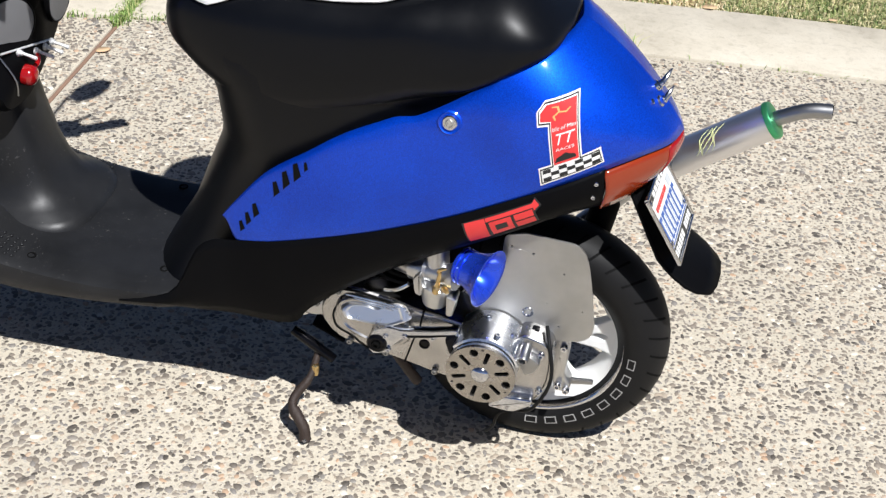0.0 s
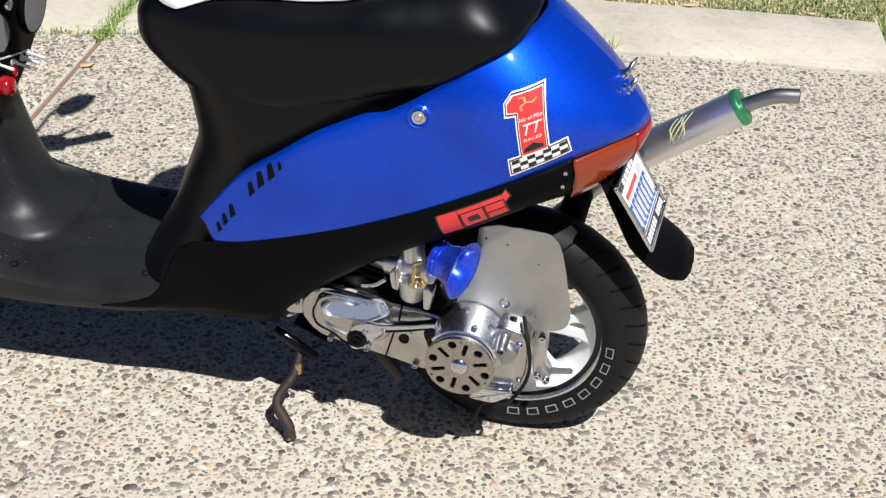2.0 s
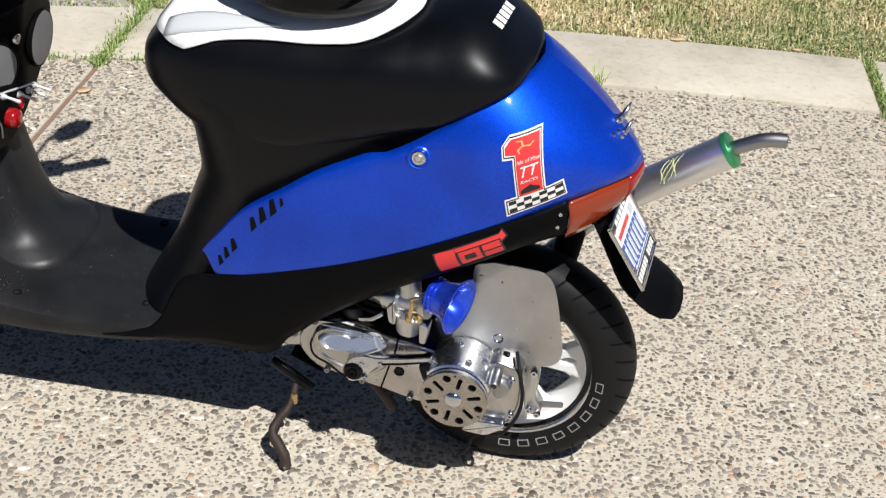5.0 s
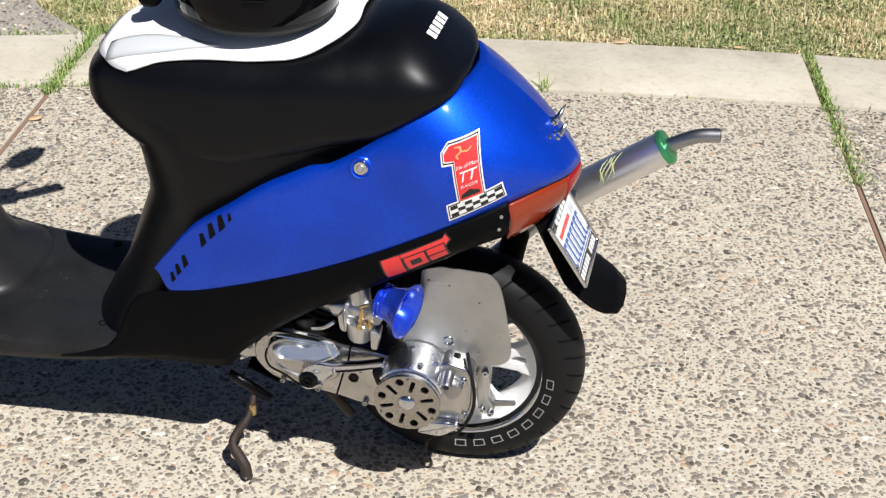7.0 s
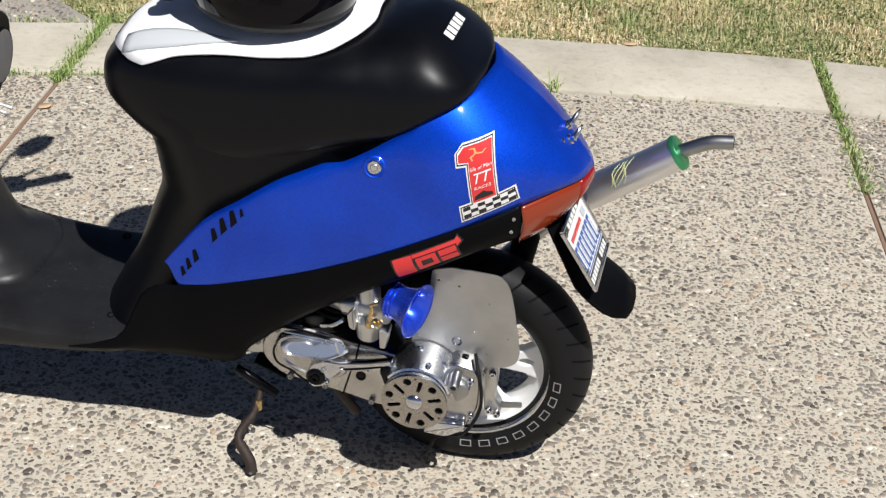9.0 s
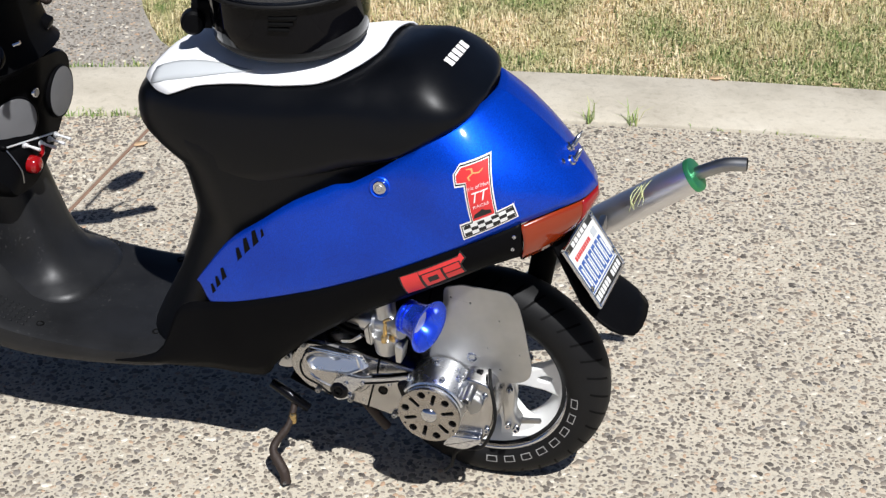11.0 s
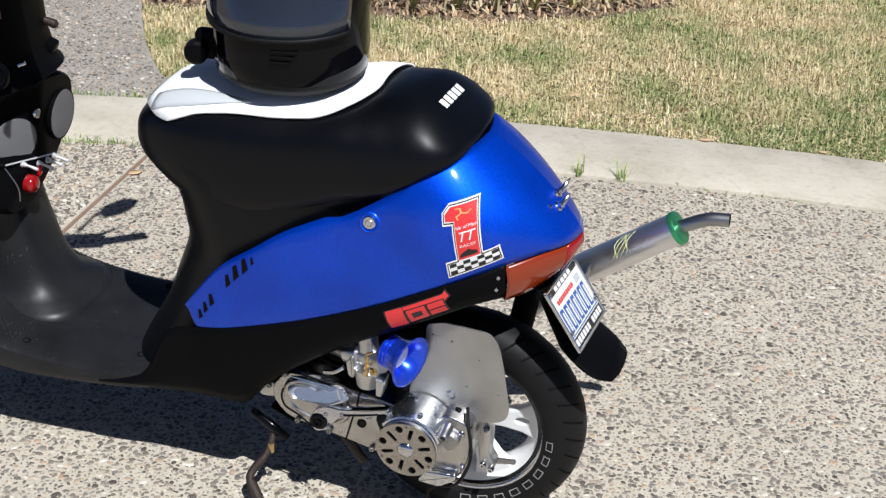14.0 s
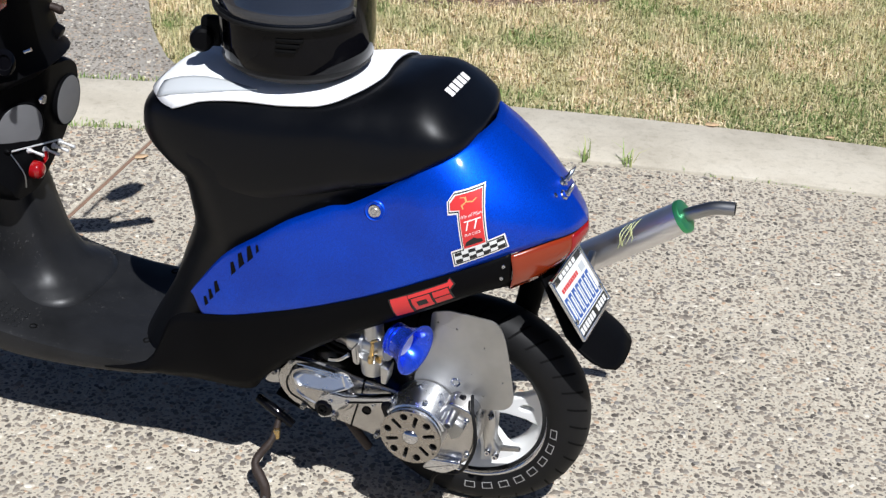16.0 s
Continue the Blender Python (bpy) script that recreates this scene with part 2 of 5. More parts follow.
M_RUST = worn("rusty_steel", (0.03, 0.019, 0.014), 0.6, 0.2, 160, 0.6, 0.6, 0.002)
M_BRASS = worn("brass", (0.58, 0.42, 0.19), 0.28, 1.0, 120, 0.25, 0.1)
M_BLUEANO = worn("blue_anodised", (0.03, 0.09, 0.80), 0.26, 0.75, 120, 0.12, 0.03, coat=0.4)
M_GREENANO = worn("green_anodised", (0.08, 0.40, 0.17), 0.3, 0.8, 120, 0.15, 0.03)
M_SILENCER = worn("brushed_steel_silencer", (0.80, 0.79, 0.80), 0.36, 1.0, 90, 0.14, 0.06)
M_ORANGE = worn("amber_lens", (0.22, 0.024, 0.003), 0.13, 0, 200, 0.15, 0.1, coat=0.6)
M_REDLENS = worn("red_lens", (0.26, 0.004, 0.005), 0.15, 0, 200, 0.2, 0.1, coat=0.6)
M_RED = worn("red_sticker", (0.62, 0.035, 0.035), 0.35, 0, 80, 0.1, 0.0)
M_STWHITE = worn("white_sticker", (0.8, 0.79, 0.76), 0.4, 0, 80, 0.05, 0.0)
M_STBLACK = worn("black_sticker", (0.012, 0.012, 0.012), 0.4, 0, 80, 0.2, 0.0)
M_GOLD = worn("gold_print", (0.62, 0.33, 0.12), 0.4, 0, 80, 0.15, 0.0)
M_PLBLUE = worn("blue_plate_print", (0.03, 0.1, 0.36), 0.4, 0, 80, 0.15, 0.0)
M_LIME = worn("lime_print", (0.5, 0.52, 0.25), 0.4, 0, 80, 0.15, 0.0)
M_MESH = worn("grey_speaker_mesh", (0.19, 0.19, 0.195), 0.6, 0.3, 800, 0.3, 0.4)
M_CLOTH = worn("white_towel", (0.88, 0.88, 0.88), 0.9, 0, 700, 0.06, 0.4, 0.001)
# greyer copy of the towel cloth; the tone lies in the colour
M_CLOTHGREY = worn("greyer_cloth_copy", (0.50, 0.52, 0.53), 0.9, 0, 700, 0.06, 0.4, 0.001)
M_VISOR = worn("smoked_visor", (0.018, 0.022, 0.031), 0.12, 0, 40, 0.3, 0.0, coat=1.0)
M_SKIRT = worn("neck_lining", (0.02, 0.019, 0.019), 0.9, 0, 500, 0.3, 0.3)
# pale grey for reflections painted on the helmet shell
M_SHELLGLINT = worn("painted_shell_glint", (0.5, 0.5, 0.5), 0.9, 0, 500, 0.1, 0.3)

# ---- mesh helpers ----


def link_mesh(name, me, mat, parent=None, label="", sharp=38):
    for p in me.polygons:
        p.use_smooth = True
    me.set_sharp_from_angle(angle=radians(sharp))
    if mat:
        me.materials.append(mat)
    ob = new(name, me)
    if parent:
        ob.parent = parent
    if label:
        ob["label"] = label
    return ob


def part(name, bm, mat, parent=None, label="", sharp=38):
    bmesh.ops.recalc_face_normals(bm, faces=bm.faces)
    me = bpy.data.meshes.new(name)
    bm.to_mesh(me)
    bm.free()
    return link_mesh(name, me, mat, parent, label, sharp)


def grid(rows, closed=False, caps=False):
    """A surface through rows of points."""
    bm = bmesh.new()
    vs = [[bm.verts.new(p) for p in r] for r in rows]
    for a, b in zip(vs, vs[1:]):
        k = len(a)
        for i in range(k if closed else k - 1):
            j = (i + 1) % k
            bm.faces.new((a[i], a[j], b[j], b[i]))
    if caps:
        bm.faces.new(vs[0][::-1])
        bm.faces.new(vs[-1])
    return bm


def thick(ob, t, offset=-1):
    s = ob.modifiers.new("thickness", "SOLIDIFY")
    s.thickness, s.offset = t, offset
    return ob


def box(size, at=(0, 0, 0), bevel=0.0, rot=None, seg=2, bm=None):
    keep = bm or bmesh.new()
    b = bmesh.new()
    bmesh.ops.create_cube(b, size=1)
    bmesh.ops.scale(b, vec=size, verts=b.verts)
    if bevel:
        bmesh.ops.bevel(b, geom=b.edges[:], offset=bevel, segments=seg, affect="EDGES", profile=0.5)
    if rot:
        bmesh.ops.transform(b, matrix=pose(0, 0, 0, *rot), verts=b.verts)
    bmesh.ops.translate(b, vec=at, verts=b.verts)
    join(keep, b)
    return keep


def join(bm, other):
    me = bpy.data.meshes.new("tmp")
    other.to_mesh(me)
    other.free()
    bm.from_mesh(me)
    bpy.data.meshes.remove(me)
    return bm


def frame_of(d):
    d = Vector(d).normalized()
    a = Vector((0, 0, 1)) if abs(d.z) < 0.9 else Vector((1, 0, 0))
    u = a.cross(d).normalized()
    return u, d.cross(u)


def revolve(profile, at, axis, n=32, bm=None, closed_profile=False):
    """profile: (radius, along) pairs turned round axis through at."""
    keep = bm or bmesh.new()
    d = Vector(axis).normalized()
    u, v = frame_of(d)
    at = Vector(at)
    rings = []
    for r, h in profile:
        rings.append([at + d * h + (u * math.cos(2 * math.pi * k / n) + v * math.sin(2 * math.pi * k / n)) * r for k in range(n)])
    if closed_profile:
        rings.append(rings[0])
    b = grid(rings, closed=True, caps=not closed_profile)
    if closed_profile:
        bmesh.ops.remove_doubles(b, verts=b.verts, dist=1e-6)
    return join(keep, b)


def tube(points, radius, n=10, bm=None):
    """A round bar along points; radius may be a list."""
    keep = bm or bmesh.new()
    pts = [Vector(p) for p in points]
    rad = radius if isinstance(radius, (list, tuple)) else [radius] * len(pts)
    rows = []
    u = None
    for i, p in enumerate(pts):
        d = (pts[min(i + 1, len(pts) - 1)] - pts[max(i - 1, 0)]).normalized()
        if u is None:
            u, _ = frame_of(d)
        u = (u - d * u.dot(d)).normalized()
        v = d.cross(u)
        rows.append([p + (u * math.cos(2 * math.pi * k / n) + v * math.sin(2 * math.pi * k / n)) * rad[i] for k in range(n)])
    return join(keep, grid(rows, closed=True, caps=True))


def spline(keys, n):
    """Catmull-Rom through keys, n points in all."""
    k = [Vector(p) for p in keys]
    out = []
    for i in range(n):
        x = i / (n - 1) * (len(k) - 1)
        j = min(int(x), len(k) - 2)
        f = x - j
        p0, p1, p2, p3 = k[max(j - 1, 0)], k[j], k[j + 1], k[min(j + 2, len(k) - 1)]
        out.append(0.5 * ((2 * p1) + (p2 - p0) * f + (2 * p0 - 5 * p1 + 4 * p2 - p3) * f * f + (3 * p1 - p0 - 3 * p2 + p3) * f ** 3))
    return out


def prism(outline, y0, y1, bevel=0.0, seg=2, bm=None):
    """An outline in (x, z) given depth from y0 to y1."""
    keep = bm or bmesh.new()
    b = bmesh.new()
    lo = [b.verts.new((x, y0, z)) for x, z in outline]
    hi = [b.verts.new((x, y1, z)) for x, z in outline]
    b.faces.new(lo)
    b.faces.new(hi[::-1])
    n = len(lo)
    for i in range(n):
        b.faces.new((lo[i], hi[i], hi[(i + 1) % n], lo[(i + 1) % n]))
    bmesh.ops.recalc_face_normals(b, faces=b.faces)
    if bevel:
        sharp = [e for e in b.edges if abs(e.verts[0].co.y - e.verts[1].co.y) < 1e-6]
        bmesh.ops.bevel(b, geom=sharp, offset=bevel, segments=seg, affect="EDGES", profile=0.5)
    return join(keep, b)


def rounded(points, r, n=5):
    """An outline with rounded corners."""
    out = []
    k = len(points)
    for i in range(k):
        p, a, b = Vector(points[i]), Vector(points[i - 1]), Vector(points[(i + 1) % k])
        da, db = (a - p), (b - p)
        q = min(r, da.length * 0.45, db.length * 0.45)
        s, e = p + da.normalized() * q, p + db.normalized() * q
        for j in range(n + 1):
            t = j / n
            out.append(tuple(s * (1 - t) ** 2 + p * 2 * t * (1 - t) + e * t * t))
    return out


def cut_plate(name, outer, holes, y, depth, mat, parent, label="", bevel=0.0006):
    """A flat plate in (x, z) at y, with holes right through it."""
    cu = bpy.data.curves.new(name, "CURVE")
    cu.dimensions, cu.fill_mode, cu.extrude, cu.bevel_depth, cu.bevel_resolution = "2D", "BOTH", depth / 2, bevel, 1
    for loop in [outer] + holes:
        s = cu.splines.new("POLY")
        s.points.add(len(loop) - 1)
        for q, (x, z) in zip(s.points, loop):
            q.co = (x, z, 0, 1)
        s.use_cyclic_u = True
    tmp = bpy.data.objects.new("tmp", cu)
    scene.collection.objects.link(tmp)
    me = bpy.data.meshes.new_from_object(tmp.evaluated_get(bpy.context.evaluated_depsgraph_get()))
    bpy.data.objects.remove(tmp)
    me.transform(Matrix.Translation((0, y, 0)) @ pose(0, 0, 0, 90, 0, 0))
    me.materials.clear()
    me.name = name
    return link_mesh(name, me, mat, parent, label, 12)


def ring2d(cx, cz, r, n=24, r2=None, turn=0.0):
    return [(cx + math.cos(2 * math.pi * k / n + turn) * r, cz + math.sin(2 * math.pi * k / n + turn) * (r2 or r)) for k in range(n)]


def bolt(at, axis, r, h, mat, parent, name="bolt"):
    bm = revolve([(r, 0), (r, h * 0.7), (r * 0.8, h), (r * 0.45, h), (r * 0.4, h * 0.6)], at, axis, 12)
    return part(name, bm, mat, parent)


def stuff_mesh(name, verts, faces, mat, label, category, parent=None):
    me = bpy.data.meshes.new(name)
    me.from_pydata(verts, [], faces)
    me.materials.append(mat)
    ob = new(name, me)
    if parent:
        ob.parent = parent
        ob["kind"] = "stuff"
        ob["label"] = label
    else:
        tagged(ob, label, category, kind="stuff")
    return ob

# ---- the ground ----


def joint_l(y):
    """The joint on the scooter's front side, slightly askew."""
    return -0.965 + 0.12 * (y - 1.69)


def joint_r(y):
    """The joint beyond the scooter's tail, slightly askew."""
    return 1.117 + 0.095 * (y - 1.739)


def bow(d):
    """A gentle bow that runs on straight at either side."""
    d = abs(d)
    return d * d * (d < 1.5) + (3.0 * d - 2.25) * (d >= 1.5)


def edge_near(x):
    """Where the driveway meets the gently bowed edging strip."""
    return 1.790 - 0.050 * bow(x - 0.25)


def edge_far(x):
    """Where the edging strip meets the lawn."""
    return 2.155 - 0.050 * bow(x - 0.30)


def sheet(name, pts, top, mat, label, category, bevel=0.004):
    ob = part(name, prism(pts, 0, 0.1, bevel), mat)
    ob.data.transform(Matrix(((1, 0, 0, 0), (0, 0, 1, 0), (0, -1, 0, top), (0, 0, 0, 1))))
    return tagged(ob, label, category, kind="structure")


def arc(edge, x0, x1, n=14, shift=0.0):
    return [(x, edge(x) + shift) for x in [x0 + (x1 - x0) * k / (n - 1) for k in range(n)]]


gb = bmesh.new()
bmesh.ops.create_grid(gb, x_segments=8, y_segments=8, size=400)
bmesh.ops.translate(gb, vec=(0, 0, -0.035), verts=gb.verts)
tagged(part("ground", gb, M_SOIL), "dry bare soil beneath slabs and lawn", "ground", kind="structure")

XL0, XL1 = joint_l(edge_near(-0.955)), joint_l(edge_far(-0.92))
XR0, XR1 = joint_r(edge_near(1.12)), joint_r(edge_far(1.15))
slab_mid = sheet("driveway_slab", [(joint_l(-7) + 0.007, -7), (joint_r(-7) - 0.007, -7)] + arc(edge_near, XR0 - 0.007, XL0 + 0.007, 18, -0.004), 0.0, M_CEMENT, "exposed aggregate concrete driveway slab under the scooter", "driveway")
slab_left = sheet("driveway_slab", [(-6, -7), (joint_l(-7) - 0.007, -7)] + arc(edge_near, XL0 - 0.007, -6, 12, -0.004), -0.001, M_CEMENT, "exposed aggregate concrete driveway slab beside a timber joint", "driveway")
slab_right = sheet("driveway_slab", [(joint_r(-7) + 0.007, -7), (6, -7)] + arc(edge_near, 6, XR0 + 0.007, 12, -0.004), -0.001, M_CEMENT, "exposed aggregate concrete driveway slab beside a weedy joint", "driveway")
for a0, a1, b0, b1 in ((-6, XL0 - 0.010, -6, XL1 - 0.010), (XL0 + 0.010, XR0 - 0.014, XL1 + 0.010, XR1 - 0.014), (XR0 + 0.014, 6, XR1 + 0.014, 6)):
    sheet("edging_slab", arc(edge_near, a0, a1, 18, 0.004) + arc(edge_far, b1, b0, 18), 0.006, M_EDGING, "smooth pale concrete edging strip along the lawn", "edging", 0.010)
sheet("joint_soil", [(XR0 - 0.02, edge_near(XR0) - 0.02), (XR0 + 0.02, edge_near(XR0) - 0.02), (XR1 + 0.02, edge_far(XR1)), (XR1 - 0.02, edge_far(XR1))], -0.004, M_SOIL, "dry soil filling the joint in the edging", "soil", 0.002)
for joint, far in ((joint_l, edge_near(XL0) - 0.01), (joint_r, 1.35)):
    sheet("joint_timber", [(joint(-7) - 0.005, -7), (joint(-7) + 0.005, -7), (joint(far) + 0.005, far), (joint(far) - 0.005, far)], -0.003, M_WOOD, "weathered reddish timber strip in the slab joint", "joint strip", 0.002)


def path_edge(y):
    return np.interp(y, (2.06, 2.12, 2.15, 2.29, 2.34, 2.58, 2.88, 3.5, 9.0), (-0.92, -0.97, -1.0, -1.115, -1.145, -1.252, -1.354, -1.53, -3.1))


path_left = sheet("path_slab", arc(edge_far, -6, -0.93, 12, 0.012) + [(float(path_edge(y)), y) for y in (2.12, 2.2, 2.29, 2.42, 2.58, 2.88, 3.5, 9.0)] + [(-6, 9)], -0.002, M_PATH, "grey exposed aggregate path beyond the edging strip", "path")

rng = np.random.default_rng(7)


def pebbles(name, parent, x0, x1, y0, y1, spacing, keep, lo, hi, inside):
    """Stones bedded in the cement, each a low uneven dome."""
    nx, ny = int((x1 - x0) / spacing), int((y1 - y0) / spacing)
    gx, gy = np.meshgrid(np.arange(nx), np.arange(ny))
    cx = x0 + (gx.ravel() + 0.5 + rng.uniform(-0.42, 0.42, nx * ny)) * spacing
    cy = y0 + (gy.ravel() + 0.5 + rng.uniform(-0.42, 0.42, nx * ny)) * spacing
    ok = (rng.random(nx * ny) < keep) & inside(cx, cy, hi + 0.003)
    cx, cy = cx[ok], cy[ok]
    n = len(cx)
    a = lo + (hi - lo) * rng.random(n) ** 1.7
    b = a * rng.uniform(0.42, 0.9, n)
    turn = rng.uniform(0, np.pi, n)
    h = b * rng.uniform(0.10, 0.26, n)
    k = 7
    th = np.arange(k) * 2 * np.pi / k
    wob = rng.uniform(0.8, 1.15, (n, k))
    ex, ey = np.cos(th)[None] * a[:, None] * wob, np.sin(th)[None] * b[:, None] * wob
    px = ex * np.cos(turn)[:, None] - ey * np.sin(turn)[:, None]
    py = ex * np.sin(turn)[:, None] + ey * np.cos(turn)[:, None]
    z0 = -0.0015
    ring0 = np.stack([cx[:, None] + px, cy[:, None] + py, np.full((n, k), z0)], -1)
    ring1 = np.stack([cx[:, None] + px * 0.72, cy[:, None] + py * 0.72, np.repeat((h * 0.75)[:, None], k, 1)], -1)
    top = np.stack([cx, cy, h], -1)[:, None]
    verts = np.concatenate([ring0, ring1, top], 1).reshape(-1, 3)
    one = []
    for i in range(k):
        j = (i + 1) % k
        one += [(i, j, k + j), (i, k + j, k + i), (k + i, k + j, 2 * k)]
    faces = (np.array(one)[None] + (np.arange(n) * (2 * k + 1))[:, None, None]).reshape(-1, 3)
    ob = stuff_mesh(name, verts.tolist(), faces.tolist(), M_PEBBLE, "brown and grey river stones bedded in the concrete", "", parent)
    ob.data.shade_smooth()
    return ob


pebbles("stones", slab_mid, -1.25, 1.16, STONES_Y, 1.80, 0.0102, 0.97, 0.0036, 0.0104, lambda x, y, d: (x > joint_l(y) + d) & (x < joint_r(y) - d) & (y < edge_near(x) - d))
pebbles("stones", slab_left, STONES_X0, -0.94, STONES_Y, 1.80, 0.0103, 0.97, 0.0036, 0.0102, lambda x, y, d: (x < joint_l(y) - d) & (y < edge_near(x) - d))
pebbles("stones", slab_right, 0.92, STONES_X1, STONES_Y, 1.80, 0.0103, 0.97, 0.0036, 0.0102, lambda x, y, d: (x > joint_r(y) + d) & (y < edge_near(x) - d))
pebbles("stones", path_left, -2.3, -1.02, 2.0, 3.5, 0.012, 0.9, 0.003, 0.0090, lambda x, y, d: (x < path_edge(y) - d) & (y > edge_far(x) + 0.012 + d))


def blades(name, cx, cy, length, width, mat, label, category, lean=0.6, z=0.0, parent=None):
    n = len(cx)
    az = rng.uniform(0, 2 * np.pi, n)
    ln = length * rng.uniform(0.55, 1.25, n)
    out = ln * rng.uniform(0.1, 1.0, n) * lean
    dx, dy = np.cos(az), np.sin(az)
    wx, wy = -dy * width / 2, dx * width / 2
    hz = np.sqrt(np.maximum(ln ** 2 - out ** 2, (0.2 * ln) ** 2))
    zz = np.full(n, z)
    P = lambda s, f, zf: np.stack([cx + dx * out * s + wx * f, cy + dy * out * s + wy * f, zz + hz * zf], -1)
    v = np.stack([P(0, -1, 0), P(0, 1, 0), P(0.35, 0.8, 0.6), P(0.35, -0.8, 0.6), P(1.0, 0, 1.0 - 0.25 * lean)], 1).reshape(-1, 3)
    base = (np.arange(n) * 5)[:, None]
    quads = (base + np.array([0, 1, 2, 3])).tolist()
    tris = (base + np.array([3, 2, 4])).tolist()
    return stuff_mesh(name, v.tolist(), quads + tris, mat, label, category, parent)


def bed_edge(x):
    return np.interp(x, (-3.0, -1.3, -0.5, -0.1, 0.25, 0.53, 0.67, 0.85, 1.3), (2.85, 3.0, 3.11, 3.17, 3.33, 3.54, 3.84, 4.6, 6.5))


thatch_rows = [[(x, edge_far(x) + 0.010 + (float(bed_edge(x)) + 0.004 - edge_far(x)) * f, -0.024) for x in np.linspace(path_edge(2.05 + 1.0 * f), 5, 80)] for f in np.linspace(0, 1, 14)]
M_THATCH = worn("straw_thatch", (0.34, 0.29, 0.15), 0.95, 0, 240, 0.5, 0.9, 0.006, grime=14)
tagged(part("lawn_thatch", grid(thatch_rows), M_THATCH), "matted dry straw under the lawn grass", "lawn", kind="structure")
lawn_n = 190000
gx = rng.uniform(-1.75, 2.3, lawn_n)
gy = edge_far(gx) + 0.006 + rng.random(lawn_n) ** 1.15 * 2.5
sel = (gx > path_edge(gy) + 0.004) & (gy < bed_edge(gx) + rng.normal(0, 0.02, lawn_n))
blades("lawn", gx[sel], gy[sel], 0.056, 0.0044, M_GRASS, "patchy dry lawn, straw coloured with green tufts", "grass", 1.9, -0.024)
n = 900
ex = rng.uniform(-1.05, 2.2, n)
blades("lawn_fringe", ex, edge_far(ex) + rng.normal(-0.002, 0.008, n), 0.042, 0.0038, M_GRASS, "dry grass fringe hanging over the edging strip", "grass", 1.1, -0.018)
n = 42000
ex = rng.uniform(-1.2, 2.3, n)
ey = edge_far(ex) + 0.006 + 0.95 * rng.random(n) ** 1.7
patch = np.sin(4.1 * ex + 1.0) * np.sin(7.0 * ey + 2.1 * ex) + 0.6 * np.sin(9 * ex - 6 * ey)
sel = (patch + rng.normal(0, 0.5, n) + 1.2 * np.clip(ex - 0.3, -0.6, 0.8) - 1.3 * (ey - 2.15) > 0.15) & (ex > path_edge(ey) + 0.004)
blades("green_lawn", ex[sel], ey[sel], 0.050, 0.0040, M_GREENLAWN, "greener lawn grass in patches near the edging", "grass", 1.6, -0.022)
# bark bed beyond the lawn
bed_rows = [[(x, float(bed_edge(x)) + d, -0.03 + 0.03 * min(1, d * 5)) for x in np.linspace(path_edge(3.0) - 0.35 * d, 4, 60)] for d in (0, 0.08, 0.2, 1.0, 4.0)]
tagged(part("planting_bed", grid(bed_rows), M_MULCH), "brown bark mulch bed behind the lawn", "flower bed", kind="structure")
n = 3600
cx = rng.uniform(-1.4, 1.2, n)
blades("mulch_chips", cx, bed_edge(cx) + rng.uniform(-0.02, 0.9, n), 0.034, 0.009, M_LEAF, "scattered bark chips and dry leaves", "mulch", 1.0, 0.0)
n = 520
cx = rng.uniform(-1.4, 0.6, n)
blades("dead_leaves", cx, bed_edge(cx) + rng.uniform(0.04, 0.7, n), 0.12, 0.012, M_STRAW, "pale dead strap leaves lying in the bed", "dead leaves", 1.25, 0.0)


def strap_clump(x, y, size, count):
    root = bpy.data.objects.new("strap_leaf_plant", None)
    scene.collection.objects.link(root)
    root.location = (x, y, 0)
    tagged(root, "clump of green strap-shaped leaves in bark mulch", "plant", "plants in the bed")
    for k in range(count):
        a = random.uniform(0, 2 * math.pi)
        ln = size * random.uniform(0.6, 1.1)
        d = Vector((math.cos(a), math.sin(a), 0))
        s = Vector((-d.y, d.x, 0))
        w = random.uniform(0.006, 0.011)
        rows = []
        for i in range(6):
            f = i / 5
            c = d * (0.01 + ln * 0.62 * f ** 1.4) + Vector((0, 0, ln * (0.95 * f - 0.55 * f ** 2.4)))
            rows.append([c - s * w * (1 - f ** 3), c + s * w * (1 - f ** 3) + Vector((0, 0, 0.001))])
        part("leaf", grid(rows), M_STRAP, root)


for x, y, s, c in ((-0.42, 3.24, 0.27, 12), (-0.26, 3.28, 0.24, 10), (-0.12, 3.32, 0.28, 12), (0.02, 3.36, 0.25, 11), (0.17, 3.42, 0.28, 12),
                   (0.30, 3.54, 0.26, 10), (-0.65, 3.28, 0.22, 8), (-1.05, 3.20, 0.22, 8), (0.10, 3.62, 0.26, 9)):
    strap_clump(x, y, s, c)

# weeds in the joints and along the edging


def weeds(name, xs, ys, length, label):
    return blades(name, np.array(xs), np.array(ys), length, 0.0032, M_WEED, label, "weed", 0.85, -0.006)


n = 700
yy = rng.uniform(1.66, 2.12, n)
weeds("joint_weeds", joint_l(yy) + rng.normal(0, 0.014, n), yy, 0.036, "green grass weeds growing in the slab joint")
n = 1100
yy = np.concatenate([rng.uniform(1.28, 2.12, 750), rng.uniform(1.70, 2.10, 350)])
weeds("joint_weeds", joint_r(yy) + rng.normal(0.003, 0.008 + 0.010 * np.clip((1.75 - yy) / 0.3, 0, 1), n), yy, 0.028, "green grass weeds growing in the slab joint")
n = 360
ex = rng.uniform(-1.35, -0.72, n)
